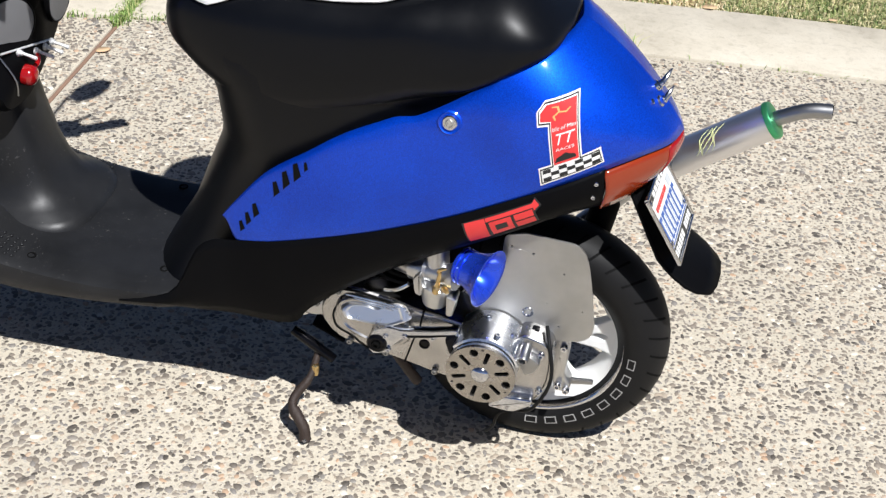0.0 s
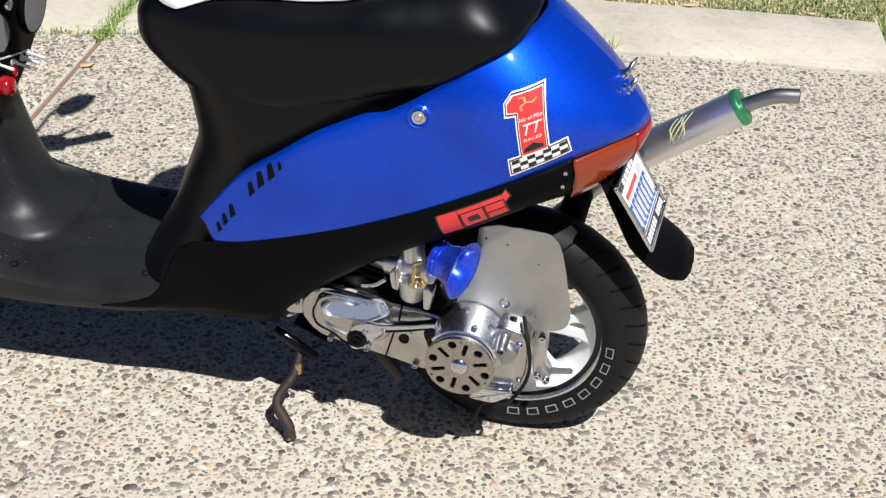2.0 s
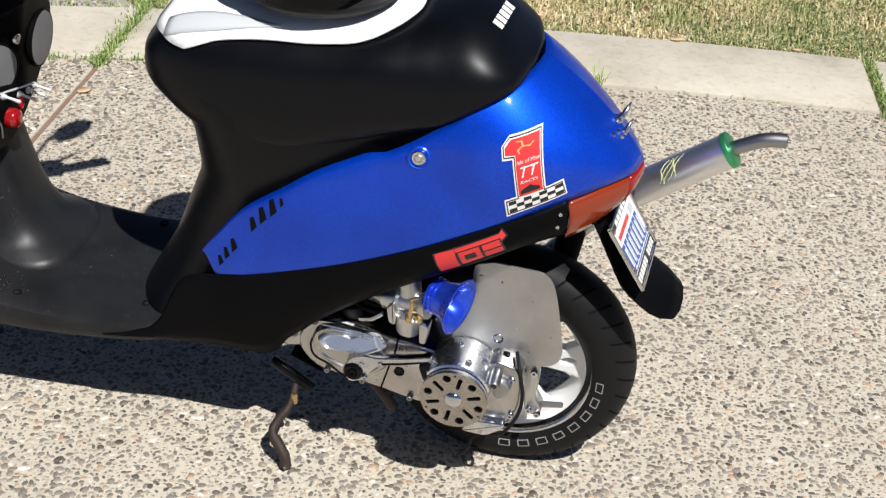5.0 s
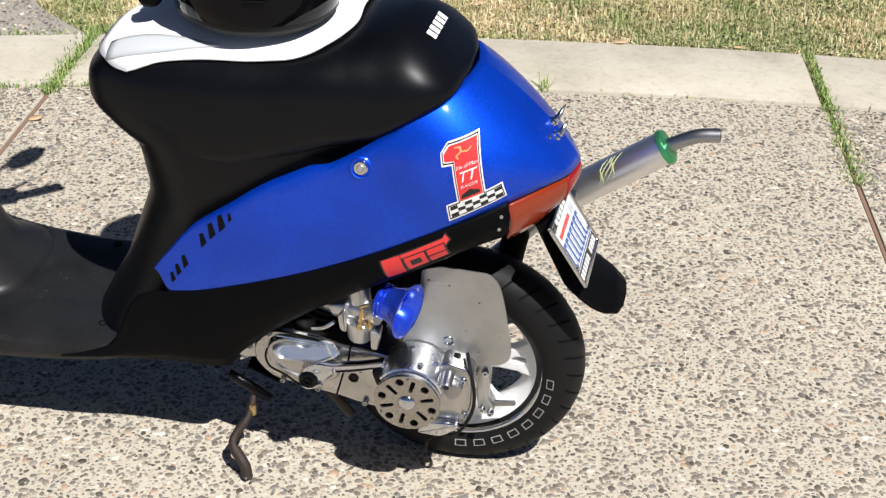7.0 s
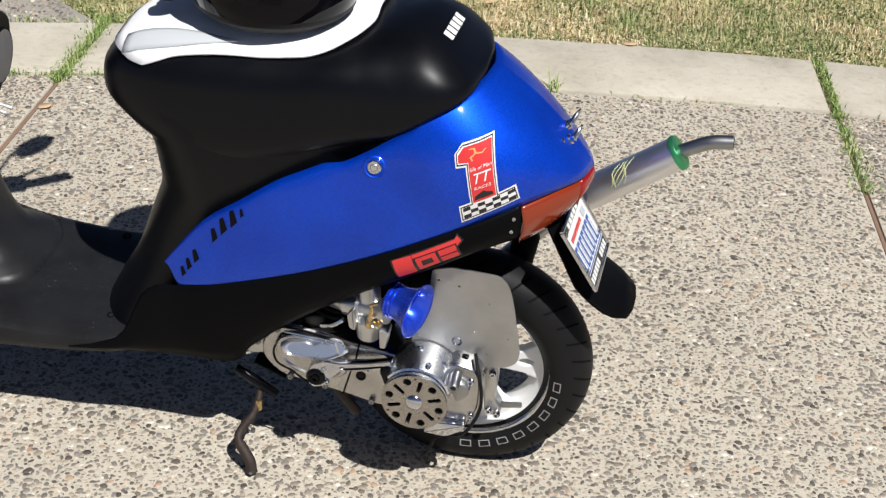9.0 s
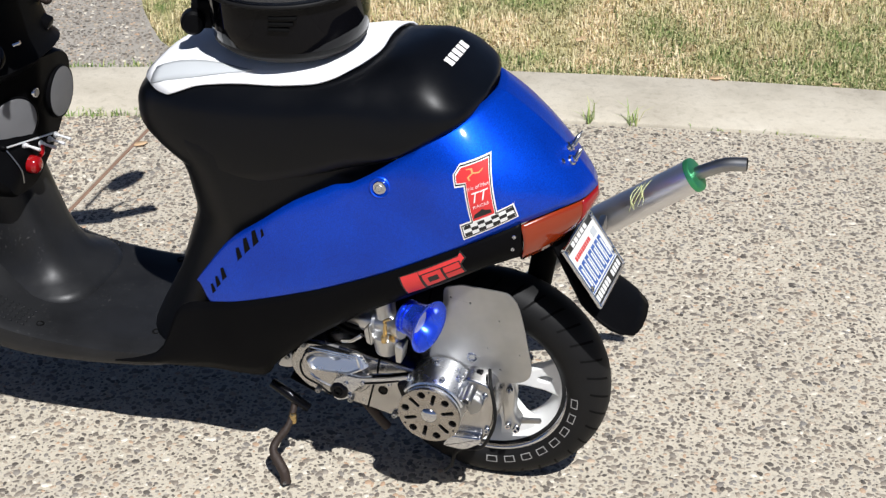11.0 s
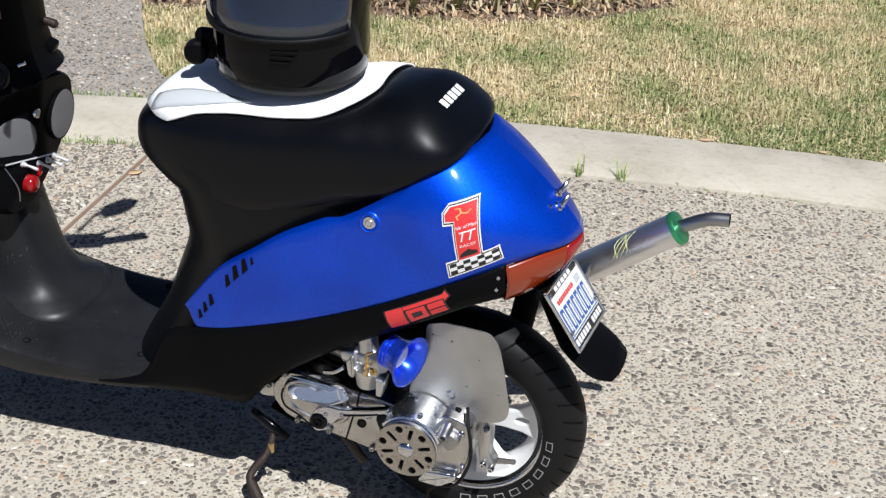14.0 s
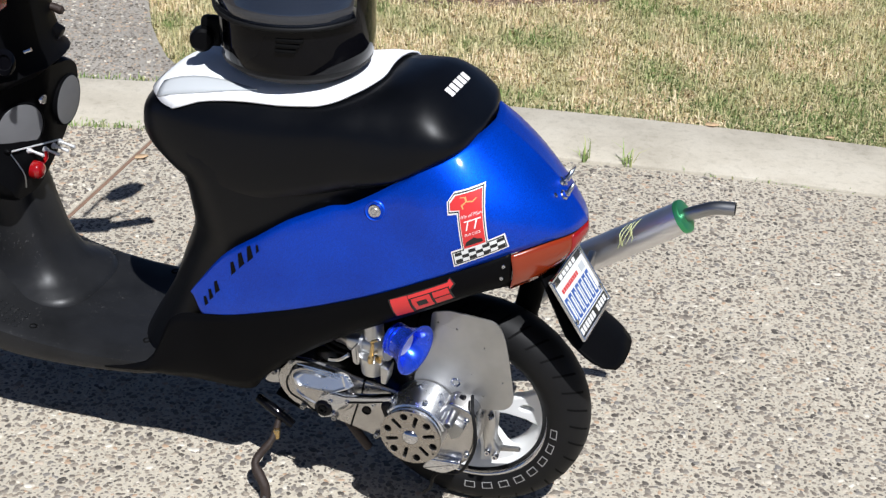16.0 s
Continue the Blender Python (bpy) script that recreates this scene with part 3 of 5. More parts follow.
weeds("joint_weeds", ex, edge_near(ex) + rng.normal(0, 0.012, n), 0.028, "sparse green weeds along the edging strip")
n = 50
ex = rng.normal(0.80, 0.17, n)
weeds("joint_weeds", ex, edge_near(ex) + rng.normal(0, 0.006, n), 0.022, "sparse green weeds along the edging strip")
n = 160
ex = rng.uniform(-1.45, -1.0, n)
weeds("joint_weeds", ex, edge_far(ex) + rng.normal(0.012, 0.010, n), 0.026, "sparse green weeds along the edging strip")
for x in (0.228, 0.342):
    n = 18
    weeds("grass_tuft", rng.normal(x, 0.008, n), rng.normal(edge_near(x) + 0.01, 0.005, n), 0.085, "small green grass tuft at the edging strip")


def dry_leaf(x, y, z, size, turn):
    rows = []
    for i in range(6):
        f = i / 5
        w = size * 0.35 * math.sin(math.pi * min(0.98, f + 0.02)) + 0.001
        rows.append([(size * (f - 0.5), -w, 0.012 * (1 - (2 * f - 1) ** 2) * size * 8), (size * (f - 0.5), 0, 0.002), (size * (f - 0.5), w, 0.010 * size * 8)])
    ob = part("dry_leaf", grid(rows), M_LEAF)
    thick(ob, 0.0008)
    ob.matrix_world = pose(x, y, z, 0, 0, turn)
    tagged(ob, "curled pale brown dry leaf", "leaf", "dry leaves")


for x, y, z, s, a in ((0.600, 2.145, 0.008, 0.045, 10), (-0.962, 1.505, 0.003, 0.038, 40), (0.20, 2.45, 0.0, 0.05, 50), (0.95, 2.14, 0.008, 0.026, 5)):
    dry_leaf(x, y, z, s, a)


# ---- the scooter: x to its tail, y to its far side, z up, from the rear axle ----
LEAN = pose(0.0515, 0.2120, 0.2102, 4.21, 0, -11.5)
scooter = new("motor_scooter")
scooter.empty_display_size = 0.1
scooter.matrix_world = LEAN
tagged(scooter, "blue and black motor scooter with chrome engine on its side stand", "scooter")
CY = 0.03                                   # middle of the front bodywork


def at_scooter(ob):
    ob.matrix_world = LEAN
    return ob


# rear wheel
prof = []
for k in range(25):                          # tyre section, bead to bead over the crown
    a = math.pi * (-0.68 + 1.36 * k / 24)
    prof.append((0.1655 + 0.0455 * math.cos(a), 0.050 * math.sin(a)))
prof = [(0.132, -0.030)] + [(r, y) for r, y in prof if r > 0.143] + [(0.132, 0.036)]
tyre = part("tyre", revolve(prof, (0, 0, 0), (0, 1, 0), 72, closed_profile=True), M_RUBBER, scooter, "black rubber tyre with grey sidewall bars", 50)
tyre.matrix_local = pose(-0.003, -0.008, -0.003)
# tread sipes: near-black strips laid on the rubber, groove shade put into colour
for k in range(34):
    a = 2 * math.pi * k / 34
    for side in (-1, 1):
        bm = bmesh.new()
        rows = []
        for i in range(6):
            f = i / 5
            sec = side * (0.30 + 0.85 * f)
            rr = 0.1655 + 0.0460 * math.cos(sec)
            yy = 0.0505 * math.sin(sec)
            aa = a + (0.09 if side > 0 else 0.0) + 0.11 * f
            w = 0.011
            rows.append([(rr * math.cos(aa - w), yy, rr * math.sin(aa - w)), (rr * math.cos(aa + w), yy, rr * math.sin(aa + w))])
        bm = grid(rows)
        part("tread_groove", bm, M_DARK, tyre)
# sidewall lettering: plain outlined bars
def sidewall(r):
    return -(0.0500 * math.sqrt(max(0.0, 1 - ((r - 0.1655) / 0.0455) ** 2)) + 0.0006)


for k in range(8):
    a0 = radians(2.6 - 12.0 * k)
    bm = bmesh.new()
    for i0, i1, r0, r1 in ((0, 7.2, 0.1515, 0.1530), (0, 7.2, 0.1625, 0.1640), (0, 0.7, 0.1515, 0.1640), (6.5, 7.2, 0.1515, 0.1640)):
        rows = []
        for i in range(5):
            a = a0 - radians(i0 + (i1 - i0) * i / 4)
            rows.append([(r * math.cos(a), sidewall(r), r * math.sin(a)) for r in (r0, (r0 + r1) / 2, r1)])
        join(bm, grid(rows))
    part("sidewall_mark", bm, M_LETTER, tyre, "grey painted bar on the sidewall")
# rim
prof = [(0.140, -0.042), (0.143, -0.039), (0.140, -0.036), (0.132, -0.032), (0.124, -0.02), (0.121, 0.0), (0.124, 0.02), (0.132, 0.032),
        (0.140, 0.036), (0.143, 0.039), (0.140, 0.042), (0.135, 0.038), (0.124, 0.03), (0.114, 0.015), (0.111, 0.0), (0.114, -0.015), (0.124, -0.03), (0.135, -0.038)]
rim = part("rim", revolve(prof, (0, 0, 0), (0, 1, 0), 72, closed_profile=True), M_WHITE, scooter, "white painted cast wheel rim", 40)
part("rim_lip", revolve([(0.1365, -0.0440), (0.1390, -0.0485), (0.1430, -0.0500), (0.1455, -0.0480), (0.1440, -0.0430), (0.1390, -0.0410)], (0, 0, 0), (0, 1, 0), 72, closed_profile=True), M_CHROME, rim, "polished rim lip", 60)
for k in range(5):                           # broad webs with a long slot
    a = radians(8 + 72 * k)
    c, n_ = Vector((math.cos(a), math.sin(a))), Vector((-math.sin(a), math.cos(a)))
    web = [c * r + n_ * w for r, w in ((0.03, -0.012), (0.06, -0.013), (0.095, -0.021), (0.124, -0.036), (0.124, 0.036), (0.095, 0.021), (0.06, 0.013), (0.03, 0.012))]
    hole = [c * (0.098 + 0.016 * math.cos(q)) + n_ * (0.009 * math.sin(q)) for q in [2 * math.pi * j / 16 for j in range(16)]]
    cut_plate("spoke", [tuple(p) for p in web], [[tuple(p) for p in hole]], -0.018, 0.016, M_WHITE, rim, "", 0.003)
part("hub", revolve([(0.02, -0.06), (0.034, -0.05), (0.036, -0.01), (0.036, 0.03), (0.025, 0.05)], (0, 0, 0), (0, 1, 0), 28), M_ALU, rim)
part("axle_nut", revolve([(0.012, 0.05), (0.012, 0.075), (0.008, 0.08)], (0, 0, 0), (0, 1, 0), 6), M_STEEL, scooter)

# bodywork curves: x, half width, z
LOW = [(-0.472, 0.152, 0.188), (-0.449, 0.160, 0.157), (-0.385, 0.166, 0.175), (-0.269, 0.171, 0.219), (-0.188, 0.173, 0.255), (-0.121, 0.171, 0.287),
       (-0.050, 0.162, 0.322), (0.013, 0.146, 0.353), (0.072, 0.122, 0.381), (0.117, 0.086, 0.392), (0.151, 0.045, 0.395), (0.164, 0.0, 0.395)]
TOP = [(-0.482, 0.148, 0.192), (-0.462, 0.148, 0.221), (-0.412, 0.148, 0.285), (-0.350, 0.148, 0.334), (-0.295, 0.147, 0.376), (-0.229, 0.145, 0.414),
       (-0.164, 0.142, 0.453), (-0.094, 0.132, 0.502), (-0.051, 0.115, 0.526), (-0.023, 0.084, 0.540), (-0.008, 0.045, 0.545), (-0.001, 0.0, 0.546)]
NS, NT = 96, 17


def both_sides(pts):
    """A curve down one side, round the tail and back up the other."""
    left = [Vector((x, -w, z)) for x, w, z in pts]
    return left + [Vector((p.x, -p.y, p.z)) for p in left[-2::-1]]


low_c = [tuple(p) for p in spline(LOW, NS)]
top_c = []
for p in spline(TOP, NS):                    # the edge dips to a finger recess under the seat
    dip = min(1.0, max(0.0, (p.x + 0.226) / 0.03)) * min(1.0, max(0.0, (-0.090 - p.x) / 0.010))
    top_c.append((p.x, p.y + 0.004 * dip, p.z - 0.009 * dip))
rows = []
for j in range(NT):
    t = j / (NT - 1)
    row = []
    for i in range(NS):
        s = i / (NS - 1)
        a, b = Vector(low_c[i]), Vector(top_c[i])
        p = a.lerp(b, t)
        swell = 4 * t * (1 - t)
        tail = max(0.0, (s - 0.60) / 0.40) ** 1.5
        p += Vector((0.012 * tail, 0.010 * (1 - tail) * min(1, s * 4), 0.008 * tail)) * swell ** 0.8
        p.y = max(0.0, p.y) + 0.017 * swell * max(0, math.sin(math.pi * min(1, max(0, (s - 0.55) / 0.45))))
        if i == NS - 1:
            p.y = 0
        row.append(tuple(p))
    rows.append(both_sides(row))
cowl = part("rear_cowl", grid(rows), M_BLUE, scooter, "glossy metallic blue rear body panel", 60)
thick(cowl, 0.002, 0)
cowl_tree_bm = bmesh.new()
cowl_tree_bm.from_mesh(cowl.data)
COWL = BVHTree.FromBMesh(cowl_tree_bm)

# black lower band and side skirt, under the blue panel
BAND = [(-0.646, 0.172, 0.006), (-0.553, 0.172, 0.012), (-0.467, 0.172, 0.022), (-0.369, 0.172, 0.027), (-0.336, 0.172, 0.065), (-0.269, 0.172, 0.127), (-0.186, 0.173, 0.188), (-0.105, 0.171, 0.237), (-0.035, 0.162, 0.275), (0.024, 0.146, 0.304), (0.074, 0.122, 0.318)]
BTOP = [(-0.647, 0.172, 0.012), (-0.562, 0.168, 0.042), (-0.514, 0.160, 0.139), (-0.450, 0.162, 0.162), (-0.386, 0.168, 0.180), (-0.269, 0.173, 0.224), (-0.188, 0.175, 0.260), (-0.121, 0.173, 0.292), (-0.051, 0.164, 0.327), (0.019, 0.146, 0.358), (0.071, 0.123, 0.382)]
bl, bt = spline(BAND, 44), spline(BTOP, 44)
rows = []
for j in range(9):
    t = j / 8
    rows.append([Vector((p.x, -(p.y + 0.006 * math.sin(math.pi * t)) + 0.008 * (1 - t) ** 3, p.z)) for p in [a.lerp(b, t) for a, b in zip(bl, bt)]])
band = part("lower_side_panel", grid(rows), M_BLACK, scooter, "matt black lower side panel", 60)
thick(band, 0.002, 0)
band_bm = bmesh.new()
band_bm.from_mesh(band.data)
BANDT = BVHTree.FromBMesh(band_bm)
far = part("lower_side_panel", grid([[Vector((p.x, -p.y, p.z)) for p in r] for r in rows]), M_BLACK, scooter, "", 60)
thick(far, 0.002, 0)


def on(tree, x, z, lift=0.0009):
    hit, nrm, _, _ = tree.ray_cast(Vector((x, -1, z)), Vector((0, 1, 0)))
    if hit is None:
        return Vector((x, -0.1, z))
    if nrm.y > 0:
        nrm = -nrm
    return hit + nrm * (lift + 0.001)


def decal(name, outline, tree, mat, parent, lift=0.0009, label="", step=0.008):
    """A thin flat piece in (x, z) laid on curved bodywork; outline may be a list of convex outlines."""
    keep = bmesh.new()
    for poly in (outline if isinstance(outline[0], list) else [outline]):
        bm = bmesh.new()
        f = bm.faces.new([bm.verts.new((x, 0, z)) for x, z in poly])
        bmesh.ops.triangulate(bm, faces=[f])
        for _ in range(3):
            long = [e for e in bm.edges if e.calc_length() > step]
            if not long:
                break
            bmesh.ops.subdivide_edges(bm, edges=long, cuts=1)
            bmesh.ops.triangulate(bm, faces=bm.faces[:])
        for v in bm.verts:
            v.co = on(tree, v.co.x, v.co.z, lift)
        join(keep, bm)
    return part(name, keep, mat, parent, label, 80)


def affine(p0, p1, p2):
    """Maps (u, v) in the unit square to (x, z): p0 at 0,0, p1 at 1,0, p2 at 0,1."""
    return lambda u, v: (p0[0] + u * (p1[0] - p0[0]) + v * (p2[0] - p0[0]), p0[1] + u * (p1[1] - p0[1]) + v * (p2[1] - p0[1]))


# numeral sticker with a chequered foot
ST = affine((-0.009, 0.357), (0.070, 0.396), (-0.038, 0.473))


def numeral(d):
    """The figure one as three convex pieces, drawn in by d."""
    foot = [(d, d), (1 - d, d), (0.97 - d, 0.25 - d), (d, 0.25 - d)]
    stem = [(0.20 + d, 0.25 - d - 0.001), (0.69 - d, 0.25 - d - 0.001), (0.69 - d, 1.06 - d), (0.20 + d, 1.065 - d)]
    flag = [(0.20 + d + 0.001, 0.76 + d), (0.20 + d + 0.001, 1.065 - d), (0.17, 1.065 - d), (0.03 + d, 0.95), (0.03 + d, 0.775 + d)]
    return [[ST(u, v) for u, v in p] for p in (foot, stem, flag)]


ST_FLAT = ST


def ST(u, v):
    x, z = ST_FLAT(u, v * 0.975)
    return x - 0.003 + 0.006 * v, z - 0.014 * u * v


sticker = decal("number_sticker", numeral(0.0), COWL, M_STWHITE, cowl, 0.0008, "white-edged red numeral sticker with chequered foot")
decal("sticker_outline", numeral(0.022), COWL, M_STBLACK, sticker, 0.0012)
decal("sticker_field", numeral(0.040), COWL, M_STWHITE, sticker, 0.0015)
decal("red_field", [[ST(u, v) for u, v in p] for p in ([(0.25, 0.235), (0.64, 0.235), (0.64, 1.005), (0.25, 1.01)], [(0.251, 0.81), (0.251, 1.01), (0.19, 1.01), (0.085, 0.925), (0.085, 0.83)])], COWL, M_RED, sticker, 0.0018, "red field")
for i in range(7):
    for j in range(3):
        if (i + j) % 2 == 0:
            u0, u1, v0, v1 = 0.06 + i * 0.127, 0.06 + (i + 1) * 0.127, 0.045 + j * 0.054, 0.045 + (j + 1) * 0.054
            decal("chequer", [ST(u0, v0), ST(u1, v0), ST(u1, v1), ST(u0, v1)], COWL, M_STBLACK, sticker, 0.0019)
decal("motif", [ST(u, v) for u, v in ((0.27, 0.27), (0.60, 0.27), (0.59, 0.32), (0.5, 0.345), (0.45, 0.375), (0.4, 0.35), (0.3, 0.325))], COWL, M_STBLACK, sticker, 0.0022)
def words(body, u0, u1, v0, v1, slant):
    """Flat lettering laid on the sticker inside the given part of its square."""
    cu = bpy.data.curves.new("words", "FONT")
    cu.body = body
    cu.resolution_u = 2
    ob = bpy.data.objects.new("words", cu)
    me = bpy.data.meshes.new_from_object(ob)
    bpy.data.objects.remove(ob)
    bm = bmesh.new()
    bm.from_mesh(me)
    bpy.data.meshes.remove(me)
    bmesh.ops.triangulate(bm, faces=bm.faces[:])
    xs, ys = [v.co.x for v in bm.verts], [v.co.y for v in bm.verts]
    for v in bm.verts:
        fu, fv = (v.co.x - min(xs)) / (max(xs) - min(xs)), (v.co.y - min(ys)) / (max(ys) - min(ys))
        v.co = on(COWL, *ST(u0 + (u1 - u0) * fu + slant * fv, v0 + (v1 - v0) * fv), 0.0023)
    return part("lettering", bm, M_STWHITE, sticker, "white printed lettering", 80)


words("RACES", 0.30, 0.58, 0.415, 0.455, 0.01)
words("TT", 0.27, 0.56, 0.50, 0.64, 0.05)
words("Isle of Man", 0.265, 0.62, 0.685, 0.735, 0.01)
for k in range(3):                           # three-legged gold motif
    a = radians(100 + 120 * k)
    c = (0.38, 0.9)
    q = lambda r, w: (c[0] + 0.16 * (r * math.cos(a) - w * math.sin(a)), c[1] + 0.085 * (r * math.sin(a) + w * math.cos(a)))
    decal("motif", [ST(*q(0, -0.1)), ST(*q(0.75, -0.1)), ST(*q(1.0, 0.5)), ST(*q(0.85, 0.55)), ST(*q(0.65, 0.1)), ST(*q(0, 0.1))], COWL, M_GOLD, sticker, 0.0022)
# seat lock
c = on(COWL, -0.146, 0.428, 0)
lock = part("seat_lock", revolve([(0.017, -0.004), (0.0175, 0.002), (0.0155, 0.0035), (0.013, 0.002)], c, (0, -1, 0.25), 28), M_BLUE, cowl, "round lock recess")
part("lock_barrel", revolve([(0.0108, -0.002), (0.0108, 0.004), (0.0095, 0.0055)], c, (0, -1, 0.25), 24), M_CHROME, lock, "chrome lock barrel")
part("lock_slot", revolve([(0.0062, 0.0052), (0.0050, 0.0062), (0.0044, 0.0052), (0.0003, 0.005)], c, (0, -1, 0.25), 20), M_STEEL, lock)
# vent slots near the front edge: near-black decals paint the shade inside
for x, z, k in ((-0.4485, 0.1785, 0.8), (-0.4388, 0.193, 0.9), (-0.427, 0.209, 1.0), (-0.396, 0.253, 1.0), (-0.382, 0.269, 1.15), (-0.366, 0.285, 1.15), (-0.351, 0.304, 0.6)):
    decal("vent_slot", [(x, z), (x + 0.009 * k, z + 0.010 * k), (x + 0.002 * k, z + 0.025 * k), (x - 0.004 * k, z + 0.021 * k)], COWL, M_DARK, cowl, 0.0006)
# spiked bolts on the tail
for x, y, z, small in ((0.132, 0.002, 0.471, False), (0.122, -0.020, 0.442, False), (0.105, -0.036, 0.442, True)):
    hit, nrm, _, _ = COWL.find_nearest(Vector((x, y, z)))
    d = (nrm if nrm.x > 0 else -nrm)
    b = part("tail_bolt", revolve([(0.0085, -0.002), (0.0085, 0.003), (0.0058, 0.005), (0.0058, 0.010), (0.004, 0.012)] if not small else [(0.004, -0.001), (0.004, 0.004), (0.0025, 0.005)], hit, d, 14), M_CHROME, cowl, "chrome bolt")
    if not small:
        part("bolt_spike", tube([hit + d * 0.010, hit + d * 0.013 + Vector((0.002, 0.005, 0.006)), hit + d * 0.014 + Vector((0.006, 0.014, 0.013))], [0.0046, 0.0040, 0.0010], 10), M_CHROME, b)

# screws and emblem on the black band
for x, z in ((0.062, 0.360), (0.060, 0.338)):
    bolt(on(BANDT, x, z, -0.001), (0.2, -1, 0.1), 0.0034, 0.003, M_CHROME, band, "screw")
EM = affine((-0.099, 0.251), (-0.002, 0.301), (-0.111, 0.282))
emblem = decal("emblem", [[EM(u, v) for u, v in p] for p in ([(-0.02, -0.02), (0.31, -0.03), (0.31, 1.04), (-0.02, 1.03)], [(0.309, 0.03), (0.95, 0.05), (0.95, 1.03), (0.309, 1.04)], [(0.949, 0.58), (1.05, 0.80), (0.99, 1.2), (0.949, 1.05)])], BANDT, M_STBLACK, band, 0.0006, "red arrow-shaped emblem of plain blocks")
for quad in (((0.0, 0.02), (0.28, 0.0), (0.29, 0.98), (0.01, 1.0)), ((0.33, 0.06), (0.40, 0.06), (0.40, 0.75), (0.33, 0.75)), ((0.40, 0.06), (0.56, 0.08), (0.56, 0.27), (0.40, 0.26)), ((0.56, 0.08), (0.63, 0.1), (0.63, 0.75), (0.56, 0.75)),
             ((0.40, 0.56), (0.56, 0.56), (0.56, 0.75), (0.40, 0.75)), ((0.67, 0.1), (0.92, 0.1), (0.92, 0.38), (0.67, 0.38)), ((0.67, 0.44), (0.92, 0.44), (0.92, 0.75), (0.67, 0.75)),
             ((0.30, 0.8), (0.94, 0.8), (0.94, 0.98), (0.30, 0.98)), ((0.94, 0.66), (1.02, 0.82), (0.98, 1.12), (0.94, 1.0))):
    decal("emblem_block", [EM(u, v) for u, v in quad], BANDT, M_RED, emblem, 0.0012)

# tail lamp wrapping the end of the body
LT = [(0.070, 0.125, 0.377), (0.115, 0.088, 0.388), (0.150, 0.046, 0.391), (0.163, 0.0, 0.392)]
LB = [(0.072, 0.120, 0.312), (0.109, 0.086, 0.323), (0.143, 0.046, 0.345), (0.157, 0.0, 0.361)]
lt, lb = spline(LT, 18), spline(LB, 18)
rows = []
for j in range(8):
    t = j / 7
    half = [Vector((p.x + 0.006 * math.sin(math.pi * t), p.y + 0.003 * math.sin(math.pi * t), p.z)) for p in [a.lerp(b, t) for a, b in zip(lt, lb)]]
    half[-1].y = 0
    rows.append(both_sides([tuple(p) for p in half]))
lens = part("tail_lamp", grid(rows), M_ORANGE, scooter, "amber tail lamp lens wrapped round the tail", 60)
thick(lens, 0.004, -1)
red = part("red_section", grid([[p + Vector((0.0015, 0, 0)) for p in r[11:-11]] for r in rows]), M_REDLENS, lens, "red middle section")
thick(red, 0.002, -1)
part("tail_underside", grid([[Vector((p.x - 0.002, p.y * 0.98, p.z + 0.002)) for p in rows[-1]], [Vector((p.x - 0.03, p.y * 0.6, p.z - 0.012)) for p in rows[-1]], [Vector((p.x - 0.09, p.y * 0.3, p.z - 0.03)) for p in rows[-1]]]), M_BLACK, scooter)

# inner mudguard above the wheel
rows = []
for k in range(20):
    a = radians(126 + 38 * k / 19)
    r = 0.224
    rows.append([(r * math.cos(a), y, r * math.sin(a) + dz) for y, dz in ((-0.046, -0.012), (-0.040, -0.004), (-0.02, 0.003), (0.02, 0.003), (0.040, -0.004), (0.046, -0.012))])
thick(part("inner_mudguard", grid(rows), M_BLACK, scooter, "black plastic inner mudguard", 60), 0.003)

# rear mudflap with the number plate
rows = []
for k in range(14):
    f = k / 13
    z = 0.335 - 0.181 * f + 0.012 * max(0, f - 0.8) * 5 * f
    x = 0.150 + (0.265 - z) * 0.598 + 0.050 * max(0, f - 0.60) ** 1.5 * 4
    w = 0.052 + 0.022 * min(1, f * 1.6) - (0.005 if k == 12 else 0.020 if k == 13 else 0)
    rows.append([(x - 0.010 * abs(y) ** 3, w * y - 0.010, z - 0.003 * abs(y) ** 2) for y in (-1, -0.92, -0.6, 0, 0.6, 0.92, 1)])
flap = part("mudflap", grid(rows), M_BLACK, scooter, "black plastic rear mudflap", 60)
thick(flap, 0.004)
PU = Vector((0.035, 0.988, -0.139)).normalized()         # along the plate, set a little askew to fit its corners in the camera's view
PV = Vector((-0.513, -0.104, 0.852)).normalized()         # up the plate
PN = PU.cross(PV).normalized()
PC = Vector((0.166, -0.0135, 0.265))


def plate_quad(u0, u1, v0, v1, lift, mat, name, parent, label=""):
    bm = bmesh.new()
    f = bm.faces.new([bm.verts.new(PC + PU * u + PV * v + PN * lift) for u, v in ((u0, v0), (u1, v0), (u1, v1), (u0, v1))])
    r = bmesh.ops.extrude_face_region(bm, geom=[f])
    bmesh.ops.translate(bm, vec=PN * 0.0006, verts=[g for g in r["geom"] if isinstance(g, bmesh.types.BMVert)])
    return part(name, bm, mat, parent, label)


pw, ph = 0.0865, 0.0600
nplate = plate_quad(-pw, pw, -ph, ph, 0.0, M_STWHITE, "number_plate", scooter, "white number plate in a chrome frame with blue bars")
bm = bmesh.new()
for a, b in (((-pw, -ph), (pw, -ph)), ((pw, -ph), (pw, ph)), ((pw, ph), (-pw, ph)), ((-pw, ph), (-pw, -ph))):
    tube([PC + PU * a[0] + PV * a[1] + PN * 0.002, PC + PU * b[0] + PV * b[1] + PN * 0.002], 0.0032, 8, bm)
part("plate_frame", bm, M_CHROME, nplate, "chrome frame")
